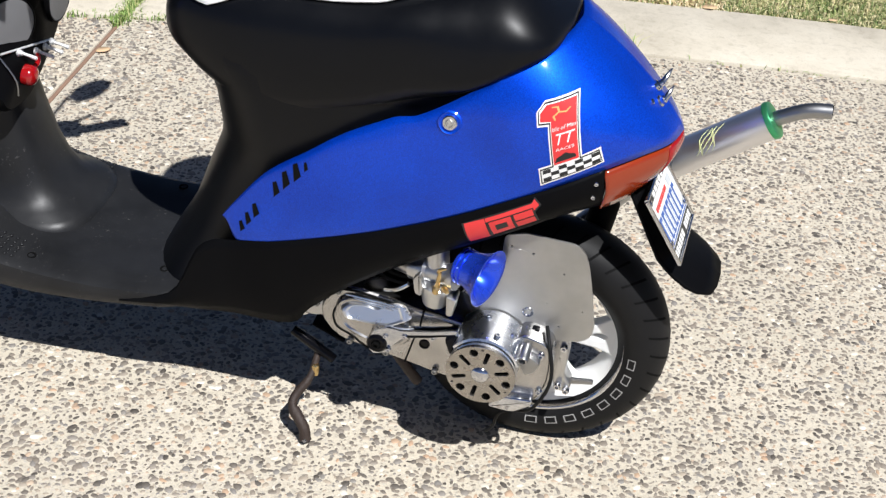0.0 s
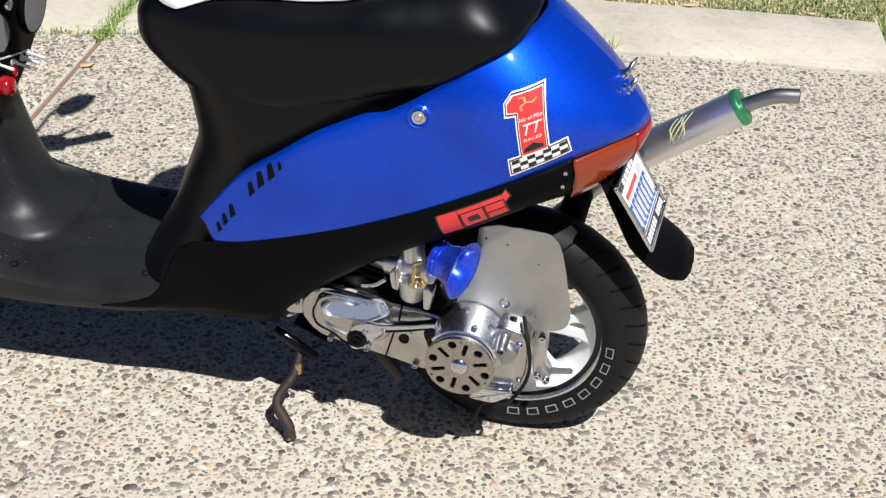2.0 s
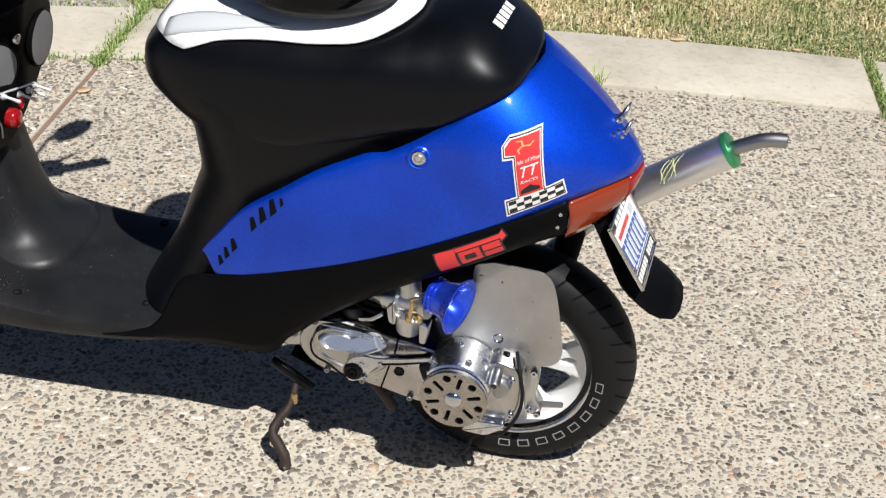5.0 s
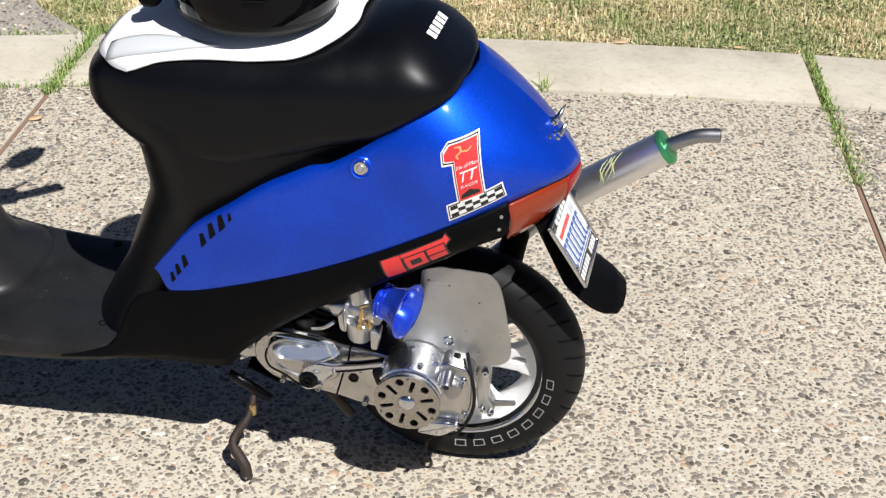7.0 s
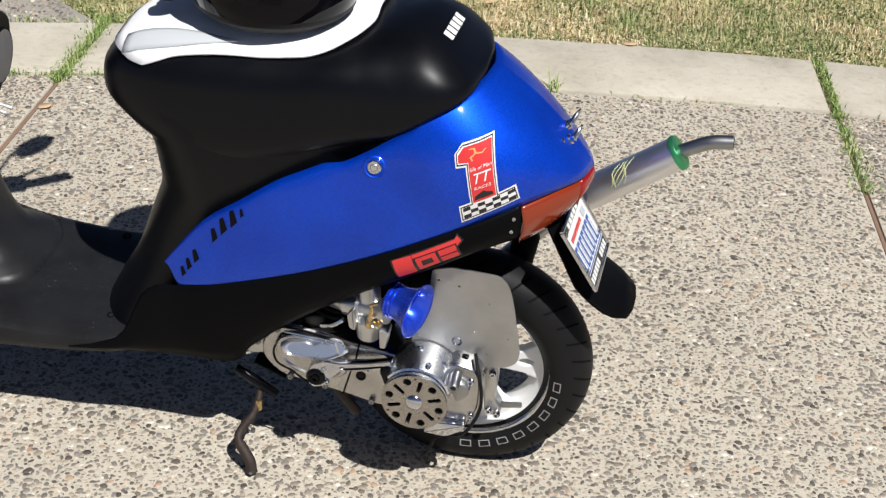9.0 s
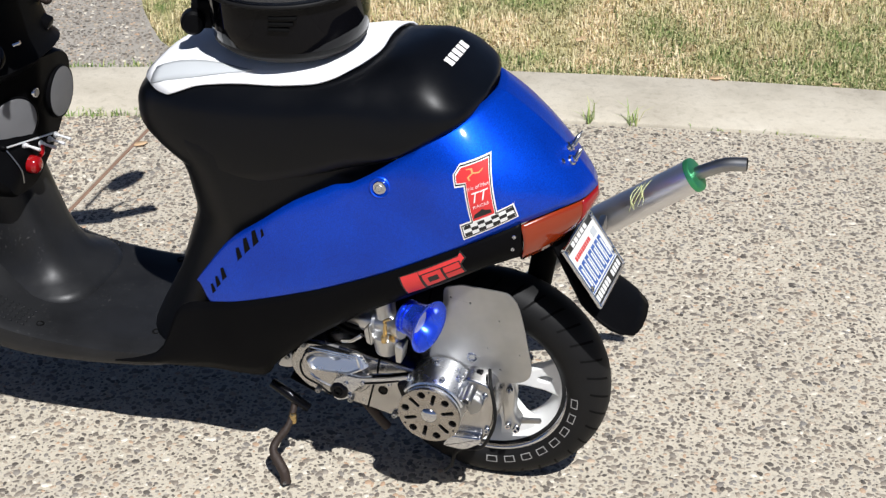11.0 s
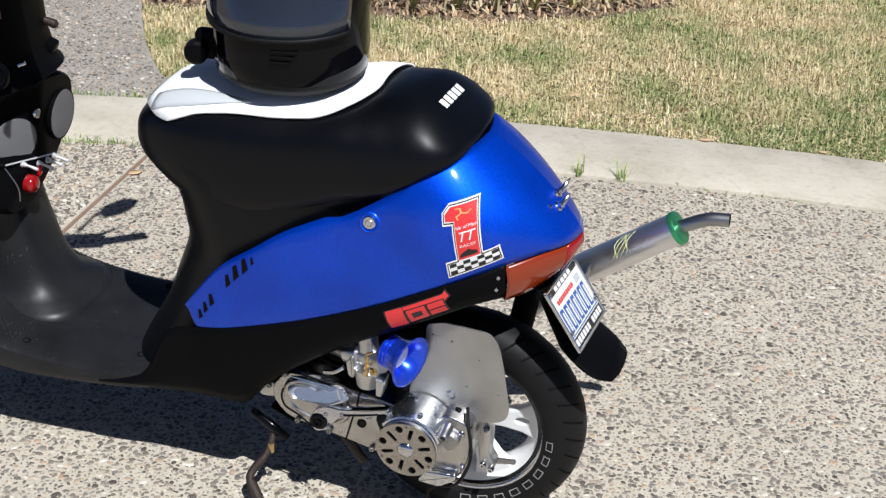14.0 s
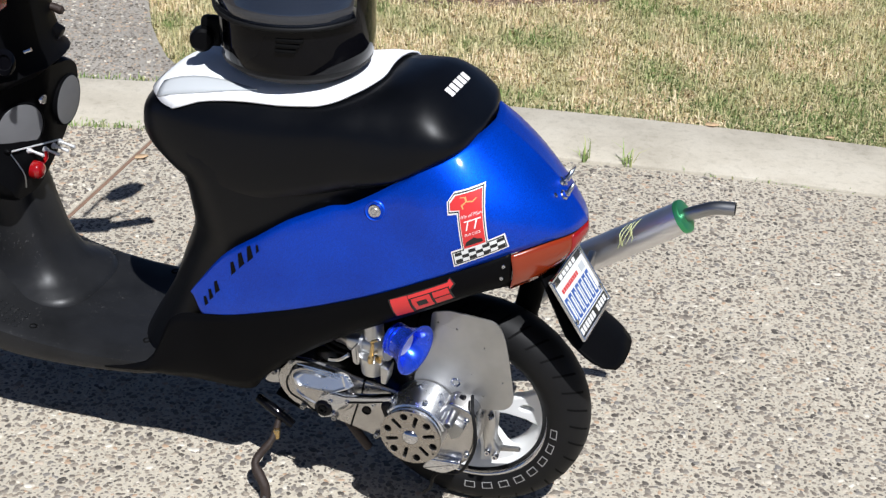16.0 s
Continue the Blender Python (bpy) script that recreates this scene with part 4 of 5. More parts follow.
plate_quad(-pw + 0.003, pw - 0.003, -ph + 0.003, -ph + 0.021, 0.001, M_STBLACK, "frame_band", nplate, "black lettered band")
plate_quad(-pw + 0.003, pw - 0.003, ph - 0.015, ph - 0.003, 0.001, M_STBLACK, "frame_band", nplate, "black lettered band")
for k in range(11):
    if k != 6:
        u = -pw + 0.008 + k * 0.0145
        plate_quad(u, u + 0.0105, -ph + 0.006, -ph + 0.018, 0.0018, M_STWHITE, "text_bar", nplate)
for k in range(5):
    u = -0.048 + k * 0.0195
    plate_quad(u, u + 0.0145, ph - 0.013, ph - 0.005, 0.0018, M_STWHITE, "text_bar", nplate)
for k in range(7):
    u = -pw + 0.014 + k * 0.0212
    plate_quad(u, u + 0.0150, -0.031, 0.017, 0.001, M_PLBLUE, "text_bar", nplate)
    plate_quad(u + 0.0045, u + 0.0105, -0.025, 0.011, 0.0018, M_STWHITE, "text_bar", nplate)
for k in range(9):
    u = -0.062 + k * 0.0105
    plate_quad(u, u + 0.0072, 0.025, 0.033, 0.001, M_RED, "text_bar", nplate)
plate_quad(0.046, 0.070, 0.022, 0.036, 0.001, M_CLOTHGREY, "text_bar", nplate)
plate_quad(-pw + 0.006, pw - 0.006, -0.0365, -0.0345, 0.001, M_PLBLUE, "text_bar", nplate)
for u in (-pw + 0.008, pw - 0.008):
    bolt(PC + PU * u + PV * (ph - 0.008) + PN * 0.002, PN, 0.005, 0.004, M_CHROME, nplate)
    bolt(PC + PU * u + PV * (-0.026) + PN * 0.002, PN, 0.005, 0.004, M_CHROME, nplate)

# seat
SEAT = [  # x, half width, bottom z, top z
    (-0.604, 0.015, 0.449, 0.467), (-0.598, 0.052, 0.439, 0.492), (-0.583, 0.088, 0.426, 0.514), (-0.555, 0.116, 0.407, 0.536), (-0.513, 0.134, 0.381, 0.552), (-0.456, 0.145, 0.360, 0.563), (-0.374, 0.150, 0.359, 0.570),
    (-0.281, 0.151, 0.390, 0.576), (-0.198, 0.151, 0.428, 0.590), (-0.145, 0.150, 0.450, 0.606), (-0.102, 0.147, 0.477, 0.612), (-0.066, 0.140, 0.504, 0.598), (-0.038, 0.124, 0.522, 0.576), (-0.020, 0.096, 0.533, 0.562), (-0.008, 0.040, 0.538, 0.554)]
ks = spline([(a, b, c) for a, b, c, d in SEAT], 44)
kt = spline([(a, d, 0) for a, b, c, d in SEAT], 44)
rows = []
for p, q in zip(ks, kt):
    x, w, zb, zt = p.x, max(0.012, p.y), p.z, q.y
    ring = []
    for k in range(28):
        a = 2 * math.pi * k / 28 - math.pi / 2
        ca, sa = math.cos(a), math.sin(a)
        hump = min(1, max(0, (x + 0.21) / 0.09))
        mid = zb + (zt - zb) * (0.5 - 0.28 * hump)
        e = 0.52 + 0.28 * min(1, max(0, (-0.43 - x) / 0.12)) if sa < 0 else 0.56 + 0.20 * hump
        yy = math.copysign(abs(ca) ** e, ca) * w * (1.0 if sa < 0 else 1.0 - 0.05 * sa)
        zz = mid + math.copysign(abs(sa) ** e, sa) * (zt - mid if sa > 0 else mid - zb)
        ring.append((x, yy, zz))
    rows.append(ring)
seat = part("seat", grid(rows, closed=True, caps=True), M_SEAT, scooter, "smooth black vinyl seat with a raised tail", 70)
seat_bm = bmesh.new()
seat_bm.from_mesh(seat.data)
SEATT = BVHTree.FromBMesh(seat_bm)
hit, nrm, _, _ = SEATT.find_nearest(Vector((-0.062, -0.005, 0.603)))
d = nrm if nrm.z > 0 else -nrm
t = Vector((0.16, 0.97, 0.17))
t = (t - d * t.dot(d)).normalized()
u = d.cross(t).normalized()
for k in range(5):
    c = hit + t * (k - 2) * 0.0172
    bm = bmesh.new()
    vs = []
    for a, b in ((-0.0066, -0.0085), (0.0066, -0.0085), (0.0066, 0.0085), (-0.0066, 0.0085)):
        p = c + t * a + u * b
        q, m, _, _ = SEATT.find_nearest(p)
        vs.append(bm.verts.new(q + d * 0.0012))
    bm.faces.new(vs)
    part("seat_mark", bm, M_STWHITE, seat, "white printed bar")

# pillar between seat and floor
PIL = [  # z, front x, back x, half width
    (0.010, -0.640, -0.36, 0.152), (0.065, -0.612, -0.35, 0.145), (0.100, -0.592, -0.34, 0.139), (0.132, -0.575, -0.33, 0.134), (0.170, -0.561, -0.32, 0.130), (0.209, -0.548, -0.31, 0.128), (0.242, -0.536, -0.29, 0.128), (0.270, -0.526, -0.28, 0.129),
    (0.299, -0.523, -0.26, 0.134), (0.326, -0.526, -0.25, 0.139), (0.367, -0.531, -0.19, 0.144), (0.407, -0.544, -0.13, 0.146), (0.436, -0.559, -0.10, 0.147), (0.458, -0.572, -0.08, 0.144), (0.474, -0.576, -0.07, 0.132)]
rows = []
for z, xf, xb, w in PIL:
    ring = []
    for k in range(32):
        a = 2 * math.pi * k / 32
        ca, sa = math.cos(a), math.sin(a)
        xm = xf + 0.115
        x = xm + ca * (xm - xf) if ca < 0 else xm + math.copysign(abs(ca) ** 0.5, ca) * (xb - xm)
        ring.append((x, math.copysign(abs(sa) ** (0.95 if ca < 0 else 0.5), sa) * w * (1 - 0.13 * max(0, ca)), z))
    rows.append(ring)
part("seat_pillar", grid(rows, closed=True, caps=True), M_SEAT, scooter, "black plastic body below the seat", 60)

# floorboard
def floor_ring(x, zt, zb, yn, yf):
    m = (zt + zb) / 2
    return [(x, yn + 0.03, zb), (x, yn + 0.008, zb + 0.004), (x, yn, m), (x, yn + 0.004, zt - 0.006), (x, yn + 0.018, zt), (x, yn + 0.06, zt - 0.003), (x, (yn + yf) / 2, zt - 0.003),
            (x, yf - 0.06, zt - 0.003), (x, yf - 0.018, zt), (x, yf - 0.004, zt - 0.006), (x, yf, m), (x, yf - 0.008, zb + 0.004), (x, yf - 0.03, zb)]


FL = [(-1.10, 0.270, 0.215), (-1.06, 0.215, 0.150), (-1.01, 0.155, 0.095), (-0.966, 0.110, 0.036), (-0.914, 0.069, 0.010), (-0.857, 0.048, -0.008), (-0.79, 0.037, -0.014), (-0.697, 0.031, -0.012), (-0.603, 0.035, -0.004), (-0.517, 0.042, 0.006), (-0.45, 0.050, 0.012)]
kk = spline(FL, 34)
floorb = part("floorboard", grid([floor_ring(p.x, p.y, p.z, -0.172 - 0.022 * min(1, max(0, (-0.57 - p.x) / 0.35)) + 0.02 * min(1, max(0, (p.x + 0.58) / 0.08)), 0.155) for p in kk], closed=True, caps=True), M_FLOOR, scooter, "scuffed black plastic floorboard", 50)
fb = bmesh.new()
fb.from_mesh(floorb.data)
FLOORT = BVHTree.FromBMesh(fb)


def floor_z(x, y):
    hit = FLOORT.ray_cast(Vector((x, y, 1)), Vector((0, 0, -1)))[0]
    return hit.z if hit else 0.02


for x, y in ((-0.599, -0.106), (-0.808, -0.148), (-0.66, 0.125)):
    part("floor_plug", revolve([(0.008, -0.004), (0.008, 0.0008), (0.0055, 0.0012), (0.004, -0.002)], (x, y, floor_z(x, y)), (0, 0, 1), 12), M_DARK, floorb)
scuff = [(-0.572, -0.066), (-0.566, -0.078), (-0.558, -0.092), (-0.556, -0.103), (-0.548, -0.113), (-0.545, -0.122)]
part("scuff", tube([(x, y, floor_z(x, y) + 0.0004) for x, y in scuff], [0.0006, 0.0016, 0.0010, 0.0018, 0.0012, 0.0005], 6), M_CLOTHGREY, floorb, "pale scuff mark")
# raised grip studs
for y0, x0, nx, ny in ((-0.165, -0.960, 12, 5), (0.085, -0.945, 14, 6)):
    for i in range(nx):
        for j in range(ny):
            x, y = x0 + i * 0.0115, y0 + j * 0.0115
            part("grip_stud", box((0.0055, 0.0055, 0.003), (x, y, floor_z(x, y) + 0.001), 0.001, None, 1), M_FLOOR, floorb)

# tower and inner leg shield
rows = []
for z, xr, xf, w in ((0.0, -0.757, -1.06, 0.127), (0.036, -0.764, -1.06, 0.123), (0.046, -0.776, -1.06, 0.114), (0.055, -0.797, -1.06, 0.100), (0.070, -0.818, -1.06, 0.087), (0.095, -0.835, -1.06, 0.079), (0.13, -0.850, -1.06, 0.074), (0.19, -0.868, -1.06, 0.071), (0.25, -0.884, -1.06, 0.069), (0.33, -0.898, -1.06, 0.069)):
    ring = []
    for k in range(28):
        a = 2 * math.pi * k / 28
        ca, sa = math.cos(a), math.sin(a)
        ring.append(((xr + xf) / 2 + math.copysign(abs(ca) ** 0.6, ca) * (xr - xf) / 2, CY + math.copysign(abs(sa) ** 0.6, sa) * w, z))
    rows.append(ring)
part("tower", grid(rows, closed=True, caps=True), M_FLOOR, scooter, "black plastic steering column cover", 60)
# sloped panel that carries the loudspeakers
PZ = Vector((0.05, 0, 1)).normalized()
PX = Vector((1, 0, -0.05)).normalized()              # its face points to the seat
PO = Vector((-0.858, 0.042, 0.370))


def on_panel(u, v, w=0.0):
    """The near half of the panel falls back from the middle."""
    fall = 0.5 * max(0.0, 0.012 - u) * min(1.0, max(0.0, (v + 0.09) / 0.06))
    return PO + Vector((0, 1, 0)) * u + PZ * v + PX * (w - fall)


outline = rounded([(-0.16, -0.02), (-0.12, -0.13), (-0.042, -0.140), (0.025, -0.10), (0.076, -0.057), (0.121, 0.025), (0.118, 0.06), (0.09, 0.08), (0.0, 0.098), (-0.1, 0.105), (-0.16, 0.09)], 0.03, 5)
bm = bmesh.new()
layers = []
for w, sc in ((-0.16, 1.05), (-0.02, 1.0), (-0.006, 0.985), (0.0, 0.955), (0.0, 0.75), (0.0, 0.5), (0.0, 0.25), (0.0, 0.02)):
    layers.append([on_panel(u * sc, v * sc, w) for u, v in outline])
panel = part("speaker_panel", grid(layers, closed=True, caps=True), M_BLACK, scooter, "black leg shield panel with two round loudspeakers", 45)
SPEAKERS = ((on_panel(-0.045, -0.012, 0.001), Vector((0.88, -0.46, -0.05))), (on_panel(0.073, 0.0, 0.001), Vector((0.99, 0.08, -0.05))))
for at, face in SPEAKERS:
    sp = part("loudspeaker", revolve([(0.0495, -0.010), (0.0495, 0.002), (0.0475, 0.0032), (0.0465, 0.0015)], at, face, 40), M_BLACK, panel, "round loudspeaker with grey mesh")
    part("mesh", revolve([(0.0465, 0.0012), (0.0455, 0.003), (0.03, 0.0046), (0.012, 0.0056), (0.0005, 0.0058)], at, face, 40), M_MESH, sp, "grey metal mesh")
kn = part("knob", revolve([(0.010, -0.001), (0.010, 0.002), (0.0085, 0.004), (0.007, 0.004)], on_panel(0.0, 0.031), PX, 20), M_CHROME, panel, "small metal knob ring")
part("knob_cap", revolve([(0.0075, 0.001), (0.0065, 0.005), (0.003, 0.006), (0.0003, 0.0062)], on_panel(0.0, 0.031), PX, 16), M_STEEL, kn)
for u, v in ((-0.042, -0.056), (-0.008, -0.068), (0.016, -0.071), (0.038, -0.073)):
    b = on_panel(u, v, 0.0)
    sw = part("toggle_switch", revolve([(0.006, 0), (0.006, 0.003), (0.0042, 0.004), (0.0042, 0.008)], b, PX, 12), M_BRIGHT, panel, "chrome toggle switch")
    part("lever", tube([b + PX * 0.007, b + PX * 0.016 + Vector((0.001, 0.001, -0.002)), b + PX * 0.027 + Vector((0.003, 0.002, -0.005)), b + PX * 0.0285 + Vector((0.003, 0.002, -0.005))], [0.0024, 0.0026, 0.0036, 0.002], 10), M_BRIGHT, sw)
part("panel_bar", tube([on_panel(-0.080, -0.043, 0.012), on_panel(0.026, -0.062, 0.006)], 0.0018, 8), M_BRIGHT, panel, "thin steel rod")
part("rod_joint", revolve([(0.005, 0), (0.005, 0.006), (0.003, 0.009)], on_panel(-0.082, -0.044), PX, 12), M_BLACK, panel)
lampc = on_panel(-0.050, -0.088, 0.004)
part("red_lamp", revolve([(0.017, -0.004), (0.017, 0.006), (0.015, 0.012), (0.009, 0.016), (0.0005, 0.017)], lampc, PX, 24), M_REDLENS, panel, "red lamp lens")
part("red_wire", tube(spline([on_panel(-0.036, -0.084, 0.008), on_panel(-0.022, -0.077, 0.012), on_panel(-0.008, -0.070, 0.004)], 8), 0.004, 8), M_REDLENS, panel)
part("panel_cable", tube(spline([on_panel(-0.082, -0.048, 0.008), on_panel(-0.086, -0.078, 0.012), on_panel(-0.088, -0.105, 0.006)], 8), 0.0013, 6), M_STEEL, panel)

# column and handlebar above the panel
rows = []
for z, xr, xf, w in ((0.45, -0.862, -1.1, 0.155), (0.472, -0.838, -1.1, 0.150), (0.486, -0.846, -1.1, 0.138), (0.54, -0.858, -1.1, 0.128), (0.62, -0.862, -1.1, 0.126), (0.70, -0.870, -1.1, 0.126), (0.78, -0.880, -1.1, 0.126), (0.845, -0.90, -1.08, 0.12), (0.875, -0.94, -1.05, 0.10)):
    ring = []
    for k in range(28):
        a = 2 * math.pi * k / 28
        ca, sa = math.cos(a), math.sin(a)
        ring.append(((xr + xf) / 2 + math.copysign(abs(ca) ** 0.6, ca) * (xr - xf) / 2 - 0.075 * max(0, -sa), CY + math.copysign(abs(sa) ** 0.6, sa) * w, z))
    rows.append(ring)
head = part("handlebar_cover", grid(rows, closed=True, caps=True), M_BLACK, scooter, "black plastic handlebar and column cover", 50)
part("ignition_lock", revolve([(0.024, -0.006), (0.024, 0.004), (0.021, 0.006), (0.013, 0.006), (0.012, 0.002)], (-0.868, CY - 0.085, 0.512), (0.9, -0.3, 0.35), 28), M_GLOSSBLK, head, "black ignition lock")
part("key_ring", tube([Vector((-0.846, CY - 0.050, 0.522)), Vector((-0.834, CY - 0.046, 0.527))], 0.0035, 8), M_CHROME, head, "chrome key end")
for s in (1, -1):
    def hb(x, y, z):
        return (x, CY + s * y, z)
    bar = part("handlebar", tube(spline([hb(-0.93, 0.0, 0.775), hb(-0.82, 0.07, 0.780), hb(-0.74, 0.138, 0.779)], 8), 0.011, 12), M_BLACK, scooter)
    part("grip", tube([hb(-0.745, 0.133, 0.779), hb(-0.652, 0.222, 0.774)], [0.0165, 0.0165], 14), M_RUBBER, bar, "black rubber grip")
    part("brake_lever", tube(spline([hb(-0.80, 0.130, 0.772), hb(-0.764, 0.170, 0.770), hb(-0.739, 0.226, 0.768)], 8), [0.005] * 7 + [0.007], 8), M_STEEL, bar, "metal brake lever")
    part("mirror_stem", tube(spline([hb(-0.812, 0.165, 0.775), hb(-0.808, 0.200, 0.790), hb(-0.796, 0.245, 0.835), hb(-0.775, 0.262, 0.862)], 8), 0.005, 8), M_BLACK, bar, "black mirror stem")
    part("switch_housing", box((0.105, 0.062, 0.046), hb(-0.778, 0.135, 0.772), 0.014, (0, 0, 28 * s), 3), M_BLACK, bar, "black switch and lever housing")
    bm = revolve([(0.03, -0.010), (0.050, -0.005), (0.054, 0.004), (0.050, 0.008)], (0, 0, 0), (1, -0.45 * s, 0.15), 28)
    bmesh.ops.scale(bm, vec=(1, 1.15, 0.80), verts=bm.verts)
    bmesh.ops.translate(bm, vec=hb(-0.752, 0.288, 0.869), verts=bm.verts)
    part("mirror", bm, M_BLACK, bar, "black oval mirror")
# small levers on the column's far side
part("switch_lever", tube([(-0.885, CY + 0.07, 0.557), (-0.862, CY + 0.078, 0.555), (-0.848, CY + 0.080, 0.550), (-0.844, CY + 0.080, 0.548)], [0.006, 0.0075, 0.0085, 0.005], 10), M_RUST, head, "dark brown lever end")
part("latch_bracket", box((0.030, 0.030, 0.022), (-0.862, CY + 0.075, 0.511), 0.006, (0, 25, 10)), M_BLACK, head)
part("column_clip", tube([(-0.878, CY + 0.072, 0.580), (-0.868, CY + 0.075, 0.550), (-0.866, CY + 0.072, 0.533), (-0.876, CY + 0.065, 0.523)], 0.0024, 8), M_CHROME, head, "chrome clip")
part("latch_edge", tube([(-0.882, CY + 0.062, 0.507), (-0.862, CY + 0.060, 0.497), (-0.848, CY + 0.066, 0.503)], 0.0016, 8), M_CHROME, head)
part("red_reflector", box((0.008, 0.03, 0.02), (-0.875, CY - 0.06, 0.610), 0.003), M_REDLENS, head, "small red reflector")

# silencer and tail pipe on the far side
EY = 0.204
A = Vector((0.105, EY, 0.180))
B = Vector((0.292, EY, 0.320))
D = (B - A).normalized()
sil = part("silencer", revolve([(0.024, -0.01), (0.0284, 0.0), (0.0290, 0.04), (0.0290, (B - A).length)], A, D, 40), M_SILENCER, scooter, "shiny round metal silencer with green end ring", 40)
part("end_ring", revolve([(0.0290, -0.003), (0.0308, -0.0025), (0.0308, 0.004), (0.0295, 0.0065), (0.023, 0.008), (0.0120, 0.008)], B, D, 40), M_GREENANO, sil, "green anodised end ring")
pipe = [B + D * 0.004, B + Vector((0.022, 0, 0.014)), Vector((0.345, EY, 0.349)), Vector((0.379, EY, 0.354))]
bm = tube(spline(pipe, 16), 0.0120, 24)
part("tail_pipe", bm, M_STEEL, sil, "brushed steel tail pipe")
# near-black disc on the pipe's end, painted as the shade inside
part("pipe_bore", revolve([(0.0104, 0.0), (0.0104, 0.0006)], Vector((0.3792, EY, 0.3545)), (1, 0, 0.05), 20), M_DARK, sil)
for k in range(5):                                       # lime scratch-like print on the can
    pts = []
    for i in range(6):
        f = i / 5
        ang = radians(120 + 75 * f)
        u, v = frame_of(D)
        side = Vector((0, -1, 0))
        up = D.cross(side)
        ang = radians(5 + 75 * f)
        pts.append(A + D * (0.108 + 0.0065 * k + 0.030 * f + 0.004 * math.sin(f * 7 + 1.7 * k)) + (side * math.cos(ang) + up * -math.sin(ang)) * 0.0293)
    part("print_mark", tube(pts, [0.0003, 0.0007, 0.001, 0.0009, 0.0007, 0.0003], 6), M_LIME, sil, "lime printed mark")
part("exhaust_pipe", tube(spline([A + D * 0.01, (0.06, 0.18, 0.12), (-0.05, 0.13, 0.03), (-0.18, 0.08, 0.0)], 14), [0.022, 0.02, 0.018, 0.017, 0.016, 0.016, 0.016, 0.016, 0.016, 0.016, 0.016, 0.016, 0.016, 0.016], 16), M_STEEL, scooter)
part("silencer_bracket", box((0.012, 0.08, 0.05), (0.15, 0.12, 0.22), 0.003), M_STEEL, scooter)

# ---- engine ----
CASE = rounded([(-0.328, 0.047), (-0.325, 0.062), (-0.315, 0.082), (-0.296, 0.097), (-0.273, 0.100), (-0.245, 0.096), (-0.207, 0.090), (-0.179, 0.082), (-0.142, 0.079), (-0.100, 0.071), (-0.061, 0.060), (-0.030, 0.0), (-0.057, -0.040), (-0.100, -0.039), (-0.133, -0.037),
                (-0.186, -0.025), (-0.225, -0.018), (-0.254, -0.013), (-0.292, -0.006), (-0.311, 0.008), (-0.326, 0.029)], 0.010, 4)
case = part("engine_case", prism(CASE, -0.140, -0.06, 0.007, 3), M_CASE, scooter, "polished transmission cover", 30)
# raised pulley cover with a broad polished boss
rows = []
for w, sc in ((-0.139, 1.0), (-0.148, 0.98), (-0.152, 0.93), (-0.1525, 0.86), (-0.150, 0.80)):
    rows.append([(-0.236 + (x + 0.236) * sc, w, 0.052 + (z - 0.052) * sc) for x, z in rounded([(-0.306, 0.058), (-0.296, 0.083), (-0.270, 0.092), (-0.225, 0.088), (-0.185, 0.074), (-0.176, 0.030), (-0.200, 0.008), (-0.255, 0.010), (-0.294, 0.030)], 0.018, 4)])
part("pulley_cover", grid(rows, closed=True, caps=True), M_CASE, case, "", 30)
rows = []
for w, sc in ((-0.150, 1.04), (-0.160, 1.0), (-0.165, 0.93), (-0.166, 0.84), (-0.164, 0.76)):
    rows.append([(-0.238 + (x + 0.238) * sc, w + (0.0 if sc > 1 else 0.45) * max(0.0, 0.072 + (z - 0.072) * sc - 0.060), 0.072 + (z - 0.072) * sc) for x, z in rounded([(-0.292, 0.070), (-0.282, 0.080), (-0.253, 0.083), (-0.235, 0.080), (-0.205, 0.096), (-0.193, 0.094), (-0.181, 0.072), (-0.206, 0.060), (-0.244, 0.057), (-0.283, 0.057)], 0.005, 3)])
part("raised_boss", grid(rows, closed=True, caps=True), M_POLISH, case, "bright bevelled boss", 22)
part("cover_groove", tube(spline([(-0.300, -0.1535, 0.066), (-0.303, -0.1535, 0.050), (-0.296, -0.1535, 0.030), (-0.272, -0.1535, 0.018), (-0.256, -0.1535, 0.006), (-0.248, -0.1435, -0.008)], 22), 0.0018, 6), M_DARK, case)
part("cover_groove", tube(spline([(-0.320, -0.1425, 0.068), (-0.305, -0.1425, 0.090), (-0.275, -0.1425, 0.096), (-0.240, -0.1425, 0.092), (-0.200, -0.1425, 0.086)], 22), 0.0016, 6), M_DARK, case)
for k in range(3):
    part("cover_rib", tube(spline([(-0.285 + 0.012 * k, -0.150, 0.093 - 0.004 * k), (-0.245 + 0.010 * k, -0.153, 0.094 - 0.005 * k), (-0.190 + 0.004 * k, -0.150, 0.088 - 0.005 * k)], 12), 0.0019, 8), M_CHROME, case)
lug = part("front_lug", prism(rounded([(-0.356, 0.028), (-0.343, 0.049), (-0.331, 0.058), (-0.318, 0.050), (-0.320, 0.030), (-0.335, 0.025), (-0.348, 0.024)], 0.006), -0.132, -0.10, 0.003), M_ALU, case)
bolt((-0.336, -0.132, 0.050), (0, -1, 0), 0.0055, 0.005, M_STEEL, lug)
